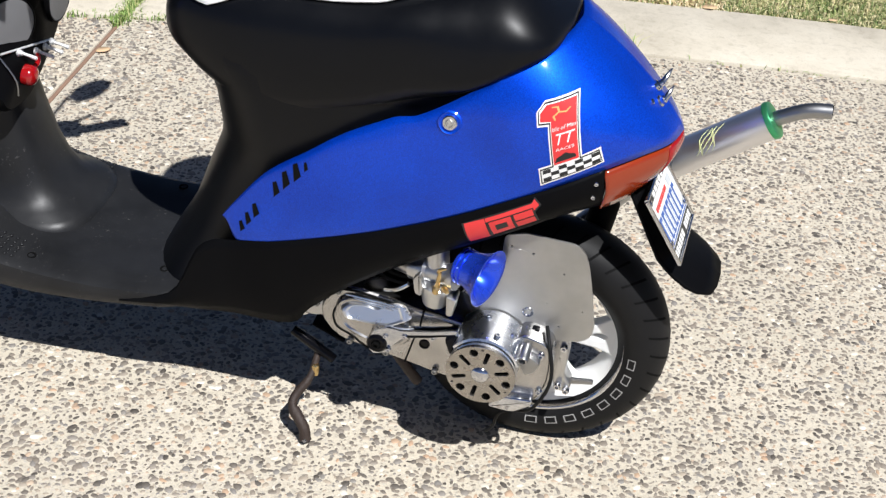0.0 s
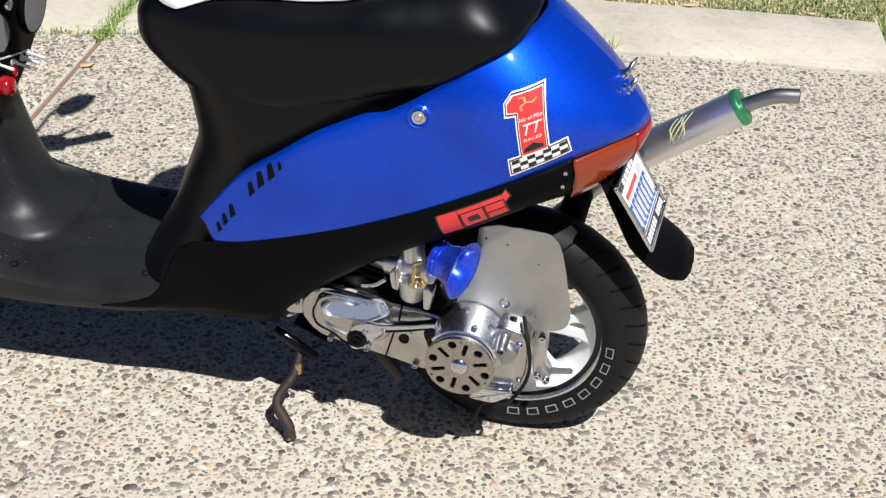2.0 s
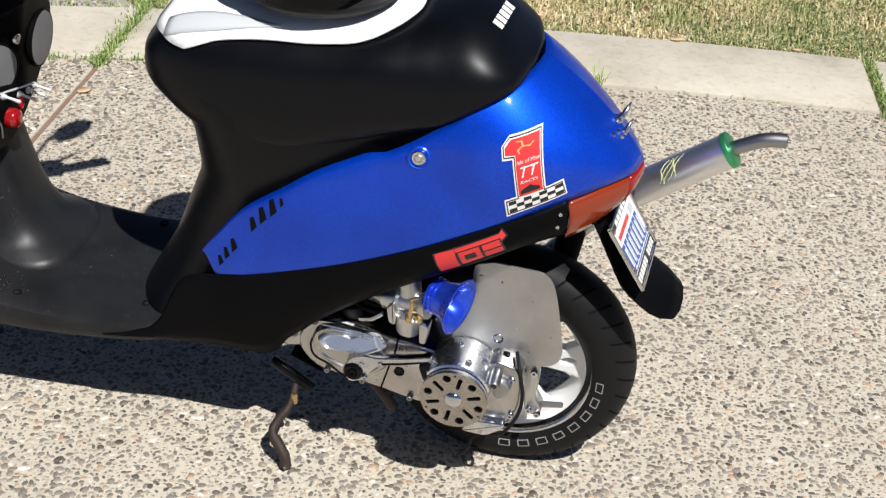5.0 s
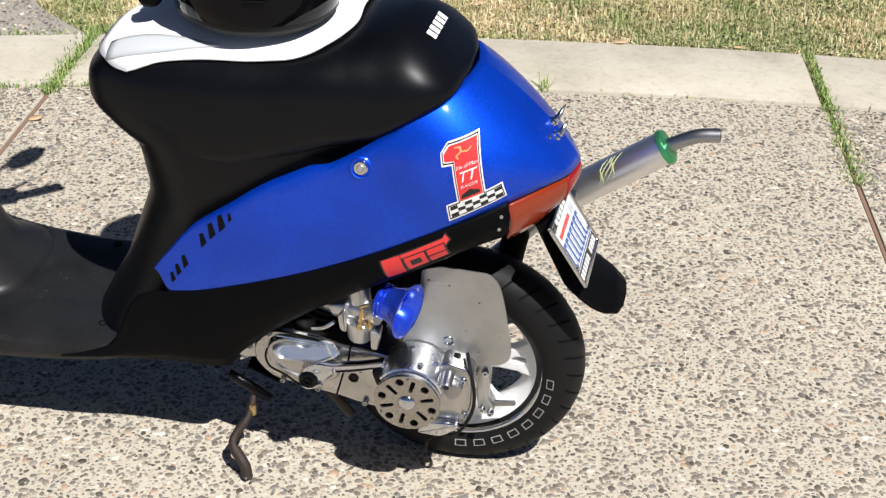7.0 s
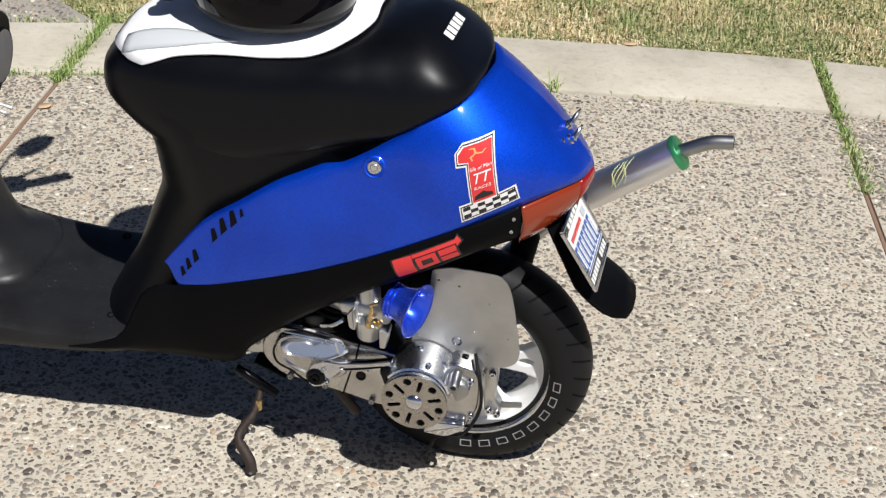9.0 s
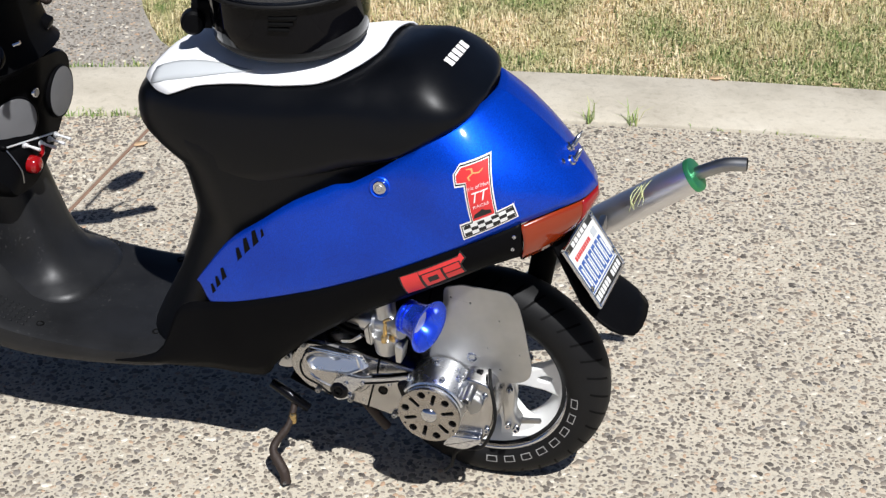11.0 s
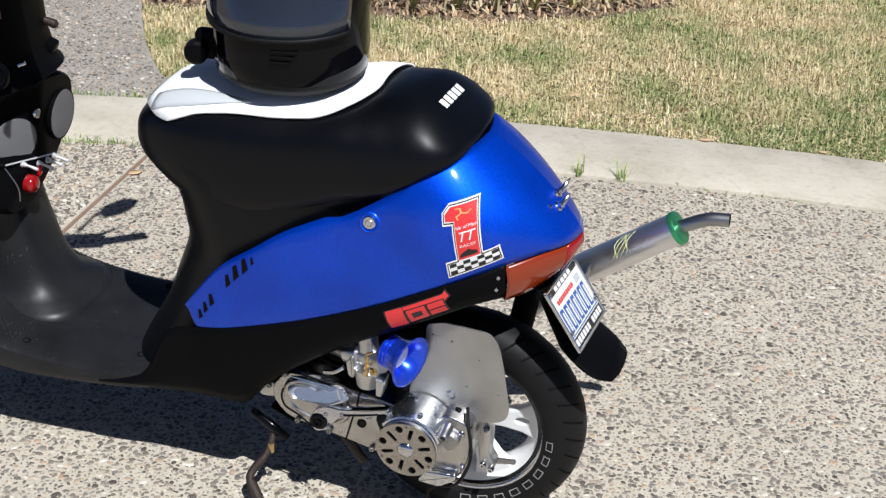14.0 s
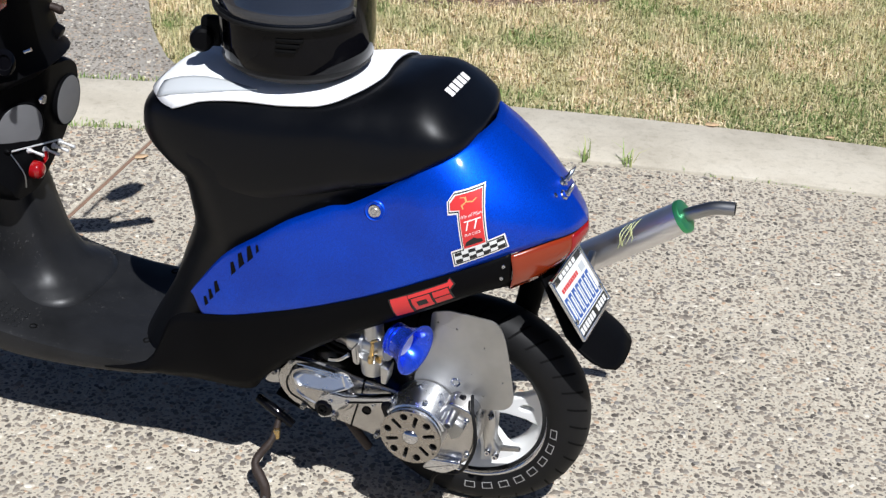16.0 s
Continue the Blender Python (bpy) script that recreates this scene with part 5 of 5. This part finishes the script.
for x, z, y, mat in ((-0.147, 0.038, -0.141, M_CHROME), (-0.219, -0.011, -0.141, M_STEEL), (-0.278, -0.003, -0.141, M_STEEL), (-0.140, -0.028, -0.141, M_STEEL), (-0.300, 0.089, -0.141, M_STEEL), (-0.108, 0.062, -0.141, M_STEEL)):
    bolt((x, y, z), (0, -1, 0), 0.0052, 0.006, mat, case)
# a hole in the cover, with its shade painted as gloss black
part("case_hole", revolve([(0.0085, 0.0), (0.0085, 0.0015), (0.0065, 0.0022), (0.0055, 0.0005), (0.0003, 0.0005)], (-0.160, -0.140, 0.019), (0, -1, 0), 20), M_GLOSSBLK, case, "hole in the case, its shade painted black")
part("case_seam", prism([(-0.1665, 0.082), (-0.1635, 0.082), (-0.1675, 0.052), (-0.1765, 0.022), (-0.1875, -0.024), (-0.1905, -0.024), (-0.1795, 0.022), (-0.1705, 0.052)], -0.1412, -0.13, 0), M_DARK, case)
# kick-start boss and arm
arm = part("kickstart_arm", prism(rounded([(-0.242, 0.034), (-0.235, 0.050), (-0.214, 0.061), (-0.191, 0.060), (-0.145, 0.070), (-0.104, 0.082), (-0.101, 0.069), (-0.145, 0.056), (-0.188, 0.045), (-0.203, 0.027), (-0.214, 0.010), (-0.233, 0.003), (-0.242, 0.012)], 0.006), -0.170, -0.153, 0.004, 2), M_CHROME, scooter, "polished kick-start arm")
# dark inlay paints the shade of a slot in the arm
part("arm_slot", prism([(-0.185, 0.053), (-0.150, 0.062), (-0.120, 0.071), (-0.120, 0.068), (-0.150, 0.058), (-0.185, 0.049)], -0.1708, -0.168, 0), M_DARK, arm)
part("arm_boss", revolve([(0.016, -0.015), (0.016, 0.004), (0.013, 0.007), (0.008, 0.007), (0.007, 0.003)], (-0.228, -0.168, 0.027), (0, -1, 0), 28), M_GLOSSBLK, arm)
part("arm_bolt", revolve([(0.0065, 0.0), (0.0065, 0.010), (0.0042, 0.010), (0.0038, 0.005)], (-0.228, -0.170, 0.027), (0, -1, 0), 6), M_DARK, arm)
part("arm_clamp", box((0.018, 0.028, 0.030), (-0.110, -0.165, 0.056), 0.005, (0, -20, 0)), M_GLOSSBLK, arm, "black clamp at the arm's end")
for x, z in ((-0.215, 0.045), (-0.209, 0.020), (-0.185, 0.052)):
    bolt((x, -0.170, z), (0, -1, 0), 0.0042, 0.004, M_CHROME, arm)
# drilled clutch disc
cx, cz = -0.060, 0.033
holes = []
for k in range(6):
    a = radians(167.7 + 60 * k)
    holes.append(ring2d(cx + 0.0414 * math.cos(a), cz + 0.0414 * math.sin(a), 0.0073, 16))
    a += math.pi / 6
    t, nrm = (math.cos(a), math.sin(a)), (-math.sin(a), math.cos(a))
    holes.append([(cx + r * t[0] + w * nrm[0], cz + r * t[1] + w * nrm[1]) for r, w in ((0.0235, -0.0036), (0.0430, -0.0042), (0.0452, -0.0020), (0.0452, 0.0020), (0.0430, 0.0042), (0.0235, 0.0036), (0.0215, 0.0))])
for k in range(3):
    a = radians(210 + 120 * k)
    holes.append(ring2d(cx + 0.0475 * math.cos(a), cz + 0.0475 * math.sin(a), 0.0026, 10))
disc = cut_plate("clutch_disc", ring2d(cx, cz, 0.0525, 72), holes, -0.197, 0.004, M_DISC, scooter, "drilled steel clutch disc", 0.0008)
part("disc_hub", revolve([(0.0150, -0.002), (0.0145, 0.002), (0.012, 0.005), (0.008, 0.007), (0.004, 0.008)], (cx, -0.198, cz), (0, -1, 0), 28), M_CHROME, disc)
bell = part("clutch_bell", revolve([(0.020, 0.0), (0.048, 0.001), (0.0515, 0.004), (0.052, 0.040), (0.054, 0.045), (0.054, 0.085)], (cx, -0.192, cz), (0, 1, 0), 56), M_POLISH, scooter, "polished clutch bell")
# black sheet added behind the drilled holes in place of shade
part("bell_back", revolve([(0.049, 0), (0.049, 0.001)], (cx, -0.1935, cz), (0, 1, 0), 40), M_DARK, bell)
# curved guard over the clutch, with its bolts and posts
rows = []
for k in range(18):
    a = radians(18 + 130 * k / 17)
    rows.append([(cx + r * math.cos(a), y, cz + r * math.sin(a)) for r, y in ((0.0532, -0.186), (0.0565, -0.184), (0.0590, -0.160), (0.0590, -0.115), (0.0545, -0.115), (0.0532, -0.178))])
guard = part("clutch_guard", grid(rows, closed=True, caps=True), M_POLISH, scooter, "polished curved clutch guard", 40)
for a_, y in ((75, -0.172), (52, -0.150), (95, -0.135)):
    a = radians(a_)
    bolt((cx + 0.0588 * math.cos(a), y, cz + 0.0588 * math.sin(a)), (math.cos(a), 0, math.sin(a)), 0.0050, 0.004, M_CHROME, guard)
post = part("guard_post", revolve([(0.0090, 0), (0.0090, 0.060), (0.0075, 0.063), (0.005, 0.063), (0.0045, 0.057)], (-0.002, -0.118, 0.066), (0, -1, -0.12), 20), M_STEEL, scooter, "round steel post")
part("post_clip", box((0.012, 0.012, 0.016), (0.006, -0.124, 0.076), 0.003), M_GLOSSBLK, post)
part("gear_case", prism(rounded([(-0.010, 0.085), (0.023, 0.078), (0.036, 0.066), (0.040, 0.036), (0.039, -0.002), (0.024, -0.038), (-0.005, -0.056), (-0.050, -0.052), (-0.060, 0.02)], 0.012), -0.150, -0.055, 0.006, 3), M_CASE, scooter, "cast aluminium gear case")
part("gear_bracket", prism(rounded([(0.004, 0.060), (0.024, 0.050), (0.016, 0.030), (0.002, 0.022), (-0.008, 0.040)], 0.005), -0.168, -0.148, 0.003), M_STEEL, scooter)
part("gear_lip", prism(rounded([(-0.035, -0.030), (0.020, -0.026), (0.018, -0.040), (-0.010, -0.060), (-0.050, -0.058)], 0.008), -0.165, -0.145, 0.005, 3), M_CHROME, scooter, "polished lower cover edge")
for x, z in ((0.026, -0.017), (0.022, 0.054), (0.012, -0.040)):
    bolt((x, -0.150, z), (0, -1, 0), 0.0055, 0.006, M_CHROME, scooter)
part("swing_arm", prism(rounded([(0.030, 0.075), (0.052, 0.070), (0.058, 0.010), (0.056, -0.028), (0.070, -0.050), (0.060, -0.066), (0.040, -0.058), (0.036, -0.020), (0.030, 0.020)], 0.008), -0.088, -0.058, 0.005, 3), M_ALU, scooter, "cast swing arm")
for x, z in ((0.062, -0.054), (0.048, -0.048), (0.050, 0.030)):
    bolt((x, -0.088, z), (0, -1, 0), 0.0060, 0.010, M_CHROME, scooter)
part("brake_lever_arm", prism(rounded([(0.055, -0.046), (0.100, -0.040), (0.102, -0.047), (0.058, -0.056)], 0.003), -0.075, -0.068, 0.001), M_STEEL, scooter)
part("breather_hose", tube(spline([(0.022, -0.120, 0.086), (0.032, -0.150, 0.076), (0.041, -0.158, 0.040), (0.041, -0.158, 0.007), (0.032, -0.156, -0.025), (0.014, -0.150, -0.060), (-0.018, -0.140, -0.076), (-0.034, -0.138, -0.092), (-0.040, -0.136, -0.120), (-0.052, -0.135, -0.136)], 30), 0.0030, 10), M_RUBBER, scooter, "thin black rubber hose")
part("lower_cylinder", revolve([(0.03, -0.06), (0.032, 0.0), (0.03, 0.06)], (-0.21, -0.04, 0.05), (1, 0, 0.1), 24), M_DARK, scooter)

# carburettor and blue intake trumpet
carb = part("carburettor", revolve([(0.020, -0.045), (0.021, -0.02), (0.017, -0.016), (0.017, 0.018), (0.021, 0.02), (0.021, 0.03)], (-0.145, -0.145, 0.165), (0.93, -0.25, 0.12), 24), M_ALU, scooter, "cast carburettor with brass fittings")
part("float_bowl", revolve([(0.010, -0.030), (0.019, -0.024), (0.022, -0.004), (0.024, 0.008), (0.024, 0.014), (0.018, 0.018)], (-0.147, -0.148, 0.136), (0.05, -0.1, 1), 24), M_ALU, carb)
part("bowl_ear", prism(rounded([(-0.180, 0.160), (-0.170, 0.172), (-0.163, 0.150), (-0.166, 0.130), (-0.176, 0.135)], 0.004), -0.168, -0.140, 0.003), M_ALU, carb)
part("bowl_ear", prism(rounded([(-0.128, 0.140), (-0.112, 0.136), (-0.116, 0.104), (-0.126, 0.104)], 0.004), -0.168, -0.138, 0.003), M_ALU, carb)
part("slide_tower", revolve([(0.018, -0.01), (0.018, 0.035), (0.02, 0.037), (0.02, 0.055), (0.012, 0.06)], (-0.150, -0.138, 0.175), (-0.1, 0.1, 1), 24), M_ALU, carb)
part("brass_fitting", revolve([(0.003, -0.014), (0.0055, -0.012), (0.0055, 0.0), (0.0035, 0.002), (0.0035, 0.024), (0.002, 0.034)], (-0.142, -0.172, 0.158), (0.15, -0.2, 1), 10), M_BRASS, carb, "brass fitting")
part("brass_screw", revolve([(0.0042, 0), (0.0042, 0.009), (0.003, 0.012)], (-0.133, -0.168, 0.155), (0.7, -0.7, 0), 8), M_BRASS, carb, "brass screw")
part("brass_elbow", tube(spline([(-0.141, -0.174, 0.186), (-0.138, -0.178, 0.194), (-0.128, -0.178, 0.200)], 8), 0.0026, 8), M_BRASS, carb, "brass elbow")
for x, z in ((-0.190, 0.190), (-0.176, 0.196), (-0.206, 0.180)):
    part("intake_bolt", revolve([(0.007, 0), (0.007, 0.02), (0.004, 0.024)], (x, -0.12, z), (-0.2, -1, 0.2), 10), M_STEEL, carb)
part("steel_clip", tube(spline([(-0.225, -0.150, 0.118), (-0.205, -0.155, 0.126), (-0.188, -0.155, 0.140)], 8), 0.004, 8), M_CHROME, carb, "bright steel clip")
part("intake_pipe", tube(spline([(-0.18, -0.135, 0.160), (-0.22, -0.11, 0.15), (-0.25, -0.08, 0.12)], 8), 0.018, 16), M_ALU, scooter)
fins = bmesh.new()
for k in range(4):
    revolve([(0.05, -0.003), (0.05, 0.003)], (-0.225 + 0.004 * k, -0.075, 0.118 + 0.013 * k), (0.3, 0, 1), 24, fins)
part("cylinder_fins", fins, M_DARK, scooter)
TA = Vector((0.93, -0.36, -0.06)).normalized()
TC = Vector((-0.094, -0.152, 0.186))
trumpet = part("intake_trumpet", revolve([(0.018, -0.026), (0.0255, -0.023), (0.0265, -0.010), (0.0285, 0.0), (0.0325, 0.010), (0.0380, 0.020), (0.0435, 0.025), (0.0450, 0.0275), (0.0430, 0.0285), (0.0345, 0.0235), (0.0275, 0.0125), (0.0205, 0.0), (0.0185, -0.026)], TC, TA, 56), M_BLUEANO, scooter, "blue anodised intake trumpet", 60)
for h in (-0.021, -0.013):
    part("trumpet_band", revolve([(0.0250, 0), (0.0285, 0.001), (0.0285, 0.004), (0.0250, 0.005)], TC + TA * h, TA, 36), M_BLUEANO, trumpet)
part("trumpet_throat", revolve([(0.0215, 0.0040), (0.0175, 0.0010), (0.0150, -0.0060), (0.0004, -0.0080)], TC, TA, 24), M_BRIGHT, trumpet, "bright metal throat")

# bare aluminium shield over the wheel
SH = rounded([(-0.058, 0.231), (-0.028, 0.241), (0.048, 0.238), (0.061, 0.226), (0.069, 0.206), (0.077, 0.172), (0.091, 0.097), (0.088, 0.076), (0.074, 0.064), (0.043, 0.058), (0.012, 0.057), (-0.018, 0.070), (-0.054, 0.078), (-0.085, 0.080), (-0.083, 0.100), (-0.066, 0.140), (-0.060, 0.185)], 0.008, 4)
shield = cut_plate("metal_shield", SH, [ring2d(-0.047, 0.214, 0.0024, 10), ring2d(-0.014, 0.208, 0.0024, 10), ring2d(0.035, 0.182, 0.0020, 10), ring2d(0.016, 0.124, 0.0018, 10), ring2d(0.070, 0.120, 0.0018, 10), ring2d(0.038, 0.084, 0.0022, 10)], -0.111, 0.0022, M_BRUSHED, scooter, "bare brushed aluminium plate beside the wheel", 0.0005)
part("shield_scratch", tube([(-0.046, -0.1124, 0.2135), (-0.030, -0.1124, 0.2105), (-0.015, -0.1124, 0.2082)], 0.0004, 5), M_STEEL, shield, "thin scored line")
part("shield_bolt", revolve([(0.0095, 0), (0.0085, 0.0012), (0.0055, 0.0014), (0.0045, 0.0002), (0.0003, 0.0002)], (-0.011, -0.1122, 0.100), (0, -1, 0), 24), M_CHROME, shield)

# side stand and its bracket
part("stand_bracket", tube([(-0.385, -0.100, -0.041), (-0.350, -0.104, -0.058), (-0.312, -0.108, -0.079)], [0.008, 0.0095, 0.008], 14), M_GLOSSBLK, scooter, "greasy black stand pivot tube")
part("stand_bracket", box((0.06, 0.03, 0.005), (-0.335, -0.055, -0.060), 0.002, (0, 24, 0)), M_DARK, scooter)
stand = part("side_stand", tube(spline([(-0.340, -0.095, -0.06), (-0.342, -0.115, -0.088), (-0.346, -0.132, -0.108), (-0.360, -0.150, -0.128), (-0.364, -0.164, -0.142), (-0.350, -0.175, -0.157), (-0.338, -0.182, -0.172), (-0.334, -0.187, -0.190)], 26), [0.006] * 8 + [0.0075] * 8 + [0.0095] * 9 + [0.0105], 14), M_RUST, scooter, "rusty bent steel side stand")
part("stand_bolt", revolve([(0.006, 0), (0.0068, 0.004), (0.0068, 0.016), (0.005, 0.02)], (-0.340, -0.122, -0.106), (0.05, 0.1, 1), 12), M_BRASS, stand, "brass spring bolt")
part("stand_pin", revolve([(0.003, 0), (0.003, 0.003)], (-0.332, -0.196, -0.184), (0, -1, 0.2), 10), M_STEEL, stand)
part("centre_stand", tube(spline([(-0.24, -0.08, -0.03), (-0.20, -0.075, -0.09), (-0.18, -0.07, -0.12)], 8), 0.009, 10), M_RUST, scooter)
# belly below floor and engine
part("belly_frame", box((0.42, 0.12, 0.05), (-0.62, 0.0, -0.040), 0.015), M_DARK, scooter)
part("frame_tube", tube(spline([(-0.66, -0.06, 0.0), (-0.42, -0.06, -0.01), (-0.30, -0.03, 0.14), (-0.12, -0.03, 0.33)], 20), 0.018, 12), M_DARK, scooter)
part("shock_absorber", revolve([(0.012, 0), (0.022, 0.02), (0.022, 0.16), (0.012, 0.18)], (0.045, 0.06, 0.05), (0.15, 0, 1), 20), M_DARK, scooter)
# front wheel beyond the leg shield
ft = [(0.163 + 0.042 * math.cos(math.pi * (-0.68 + 1.36 * k / 16)), 0.047 * math.sin(math.pi * (-0.68 + 1.36 * k / 16))) for k in range(17)]
part("front_tyre", revolve([(0.136, -0.036)] + ft + [(0.136, 0.036)], (-1.26, CY, 0.0), (0, 1, 0), 48, closed_profile=True), M_RUBBER, scooter)
part("front_wheel", revolve([(0.03, -0.03), (0.13, -0.02), (0.14, -0.036), (0.14, 0.036), (0.13, 0.02), (0.03, 0.03)], (-1.26, CY, 0.0), (0, 1, 0), 40), M_WHITE, scooter)
rows = []
for z, x, w in ((0.05, -1.11, 0.165), (0.15, -1.12, 0.175), (0.30, -1.11, 0.18), (0.45, -1.09, 0.175), (0.55, -1.08, 0.14)):
    rows.append([(x - 0.05 * (1 - abs(y) ** 2), CY + y * w, z) for y in (-1, -0.8, -0.4, 0, 0.4, 0.8, 1)])
thick(part("leg_shield", grid(rows), M_BLUE, scooter, "blue front leg shield", 60), 0.006)

# ---- towel and helmet on the seat ----


def seat_top(x, y):
    hit = SEATT.ray_cast(Vector((x, y, 1)), Vector((0, 0, -1)))[0]
    return hit.z if hit else 0.40


TW = [(-0.575, -0.03), (-0.566, -0.075), (-0.540, -0.108), (-0.512, -0.124), (-0.490, -0.126), (-0.440, -0.120), (-0.370, -0.118), (-0.300, -0.118), (-0.245, -0.112), (-0.205, -0.085), (-0.180, -0.03), (-0.182, 0.04), (-0.172, 0.125), (-0.182, 0.132), (-0.29, 0.134), (-0.40, 0.134), (-0.51, 0.112), (-0.572, 0.06)]
tw = []
ring = [Vector((x, y, 0)) for x, y in TW[-2:] + TW + TW[:3]]
for i in range(2, len(TW) + 2):
    p0, p1, p2, p3 = ring[i - 1], ring[i], ring[i + 1], ring[i + 2]
    for k in range(5):
        f = k / 5
        p = 0.5 * ((2 * p1) + (p2 - p0) * f + (2 * p0 - 5 * p1 + 4 * p2 - p3) * f * f + (3 * p1 - p0 - 3 * p2 + p3) * f ** 3)
        tw.append((p.x, p.y))
cxm, cym = -0.37, 0.0
rows = []
for i in range(16):
    f = i / 15
    rows.append([(cxm + (x - cxm) * f, cym + (y - cym) * f, 0.0) for x, y in tw])
rows = [[(x, y, seat_top(x, y) + 0.0042 + 0.0012 * math.sin(31 * x + 17 * y) ** 2) for x, y, _ in r] for r in rows]
towel = part("towel", grid(rows, closed=True), M_CLOTH, None, "", 60)
thick(towel, 0.0035, 1)
tagged(towel, "white folded towel laid on the black seat", "towel")
at_scooter(towel)
fold = []
for i in range(14):
    f = i / 13
    x = -0.545 + 0.175 * f
    w = 0.021 * math.sin(math.pi * (0.25 + 0.75 * f)) * (1 - 0.35 * f) + 0.0006
    y = -0.092 - 0.007 * f
    fold.append([(x, y + w * s, seat_top(x, y + w * s) + 0.0100 + 0.0012 * (1 - s * s)) for s in (-1, -0.5, 0, 0.5, 1)])
# the fold's grey is all in its colour
thick(part("turned_fold", grid(fold), M_CLOTHGREY, towel, "turned fold in a greyer copy of the cloth", 60), 0.0012, 1)

helmet = new("motorcycle_helmet")
helmet.empty_display_size = 0.05
HX, HY, HZ = -0.340, 0.0, 0.609
helmet.matrix_world = LEAN @ pose(HX, HY, HZ, 0, 0, 12) @ Matrix.Scale(1.15, 4)
tagged(helmet, "glossy black full-face helmet with smoked visor on a towel", "helmet")


def helm_ring(z, rx, ry, n=40, e=0.92):
    out = []
    for k in range(n):
        a = 2 * math.pi * k / n
        ca, sa = math.cos(a), math.sin(a)
        out.append((math.copysign(abs(ca) ** e, ca) * rx, set_back(z) + math.copysign(abs(sa) ** e, sa) * ry, z))
    return out


def set_back(z):
    """How far the face leans away from the chin bar upwards."""
    return 0.30 * max(0.0, z - 0.075)


HP = [(0.000, 0.1035, 0.102), (0.006, 0.108, 0.106), (0.030, 0.1095, 0.108), (0.060, 0.109, 0.110), (0.085, 0.109, 0.111), (0.11, 0.110, 0.110), (0.14, 0.1105, 0.106), (0.18, 0.108, 0.099), (0.215, 0.098, 0.088), (0.24, 0.079, 0.07), (0.255, 0.052, 0.045), (0.262, 0.019, 0.018)]
part("shell", grid([helm_ring(z, a, b) for z, a, b in HP], closed=True, caps=True), M_GLOSSBLK, helmet, "", 60)
part("neck_skirt", grid([helm_ring(z, a, b) for z, a, b in ((-0.016, 0.086, 0.084), (-0.015, 0.091, 0.088), (-0.006, 0.099, 0.096))], closed=True, caps=True), M_SKIRT, helmet, "dull dark grey neck roll", 60)
part("neck_trim", grid([helm_ring(z, a, b) for z, a, b in ((-0.006, 0.090, 0.088), (-0.007, 0.100, 0.098), (-0.001, 0.1065, 0.1045), (0.005, 0.1075, 0.1055))], closed=True, caps=True), M_RUBBER, helmet, "", 60)
# visor wraps the side that faces the viewer
rows = []
for z in (0.080, 0.10, 0.125, 0.15, 0.175, 0.195, 0.21):
    f = np.interp(z, [h[0] for h in HP], [h[1] for h in HP]) + 0.004
    g = np.interp(z, [h[0] for h in HP], [h[2] for h in HP]) + 0.004
    row = []
    for k in range(32):
        a = radians(172 + 150 * k / 31) + (0.12 if k == 31 else 0) * 0
        ca, sa = math.cos(a), math.sin(a)
        row.append((math.copysign(abs(ca) ** 0.92, ca) * f, set_back(z) + math.copysign(abs(sa) ** 0.92, sa) * g, z - 0.006 * math.sin(math.pi * k / 31)))
    rows.append(row)
visor = part("visor", grid(rows), M_VISOR, helmet, "smoked glossy visor", 60)
thick(visor, 0.003, 1)
rows2 = [[(p[0] * 1.012, p[1] * 1.012, p[2] - d) for p in rows[0]] for d in (-0.003, 0.0, 0.003)]
thick(part("visor_seal", grid(rows2), M_RUBBER, visor), 0.003, 1)
part("side_line", tube([(0.113 * math.cos(radians(a)), set_back(z) + 0.1135 * math.sin(radians(a)) * (1 - 0.8 * (z - 0.09)), z) for a, z in ((-40, 0.090), (-36, 0.12), (-31, 0.17), (-28, 0.20))], 0.0016, 6), M_CHROME, helmet, "bright trim line")
# dark bars set on the shell, black standing for shade in the vents
for k in range(3):
    a = radians(-98)
    part("chin_vent", box((0.038 - 0.005 * k, 0.008, 0.0042), (0.010 - 0.003 * k, -0.1085, 0.058 - 0.008 * k), 0.0012), M_DARK, helmet)
# pale patches stand in for reflections on the glossy shell
part("shell_reflection", grid([[(0.108 * math.cos(a) * k_, 0.1065 * math.sin(a) * k_, z) for a in [radians(200 + 16 * k / 7) for k in range(8)]] for z, k_ in ((0.008, 1.010), (0.020, 1.020), (0.028, 1.022))]), M_SHELLGLINT, helmet, "pale grey reflection painted on the shell")
part("shell_reflection", grid([[(0.108 * math.cos(a) * k_, 0.1065 * math.sin(a) * k_, z) for a in [radians(318 + 22 * k / 9) for k in range(10)]] for z, k_ in ((0.010, 1.012), (0.030, 1.024), (0.046, 1.026))]), M_SHELLGLINT, helmet, "pale grey reflection painted on the shell")
pod = part("camera_pod", revolve([(0.010, -0.018), (0.015, -0.015), (0.0175, 0.0), (0.017, 0.010), (0.013, 0.014), (0.0003, 0.015)], (-0.140, 0.004, 0.001), (0.25, -1, 0.1), 28), M_BLACK, helmet, "round black intercom pod on the side")
part("pod_bracket", box((0.04, 0.024, 0.045), (-0.124, 0.02, 0.008), 0.008), M_BLACK, helmet)
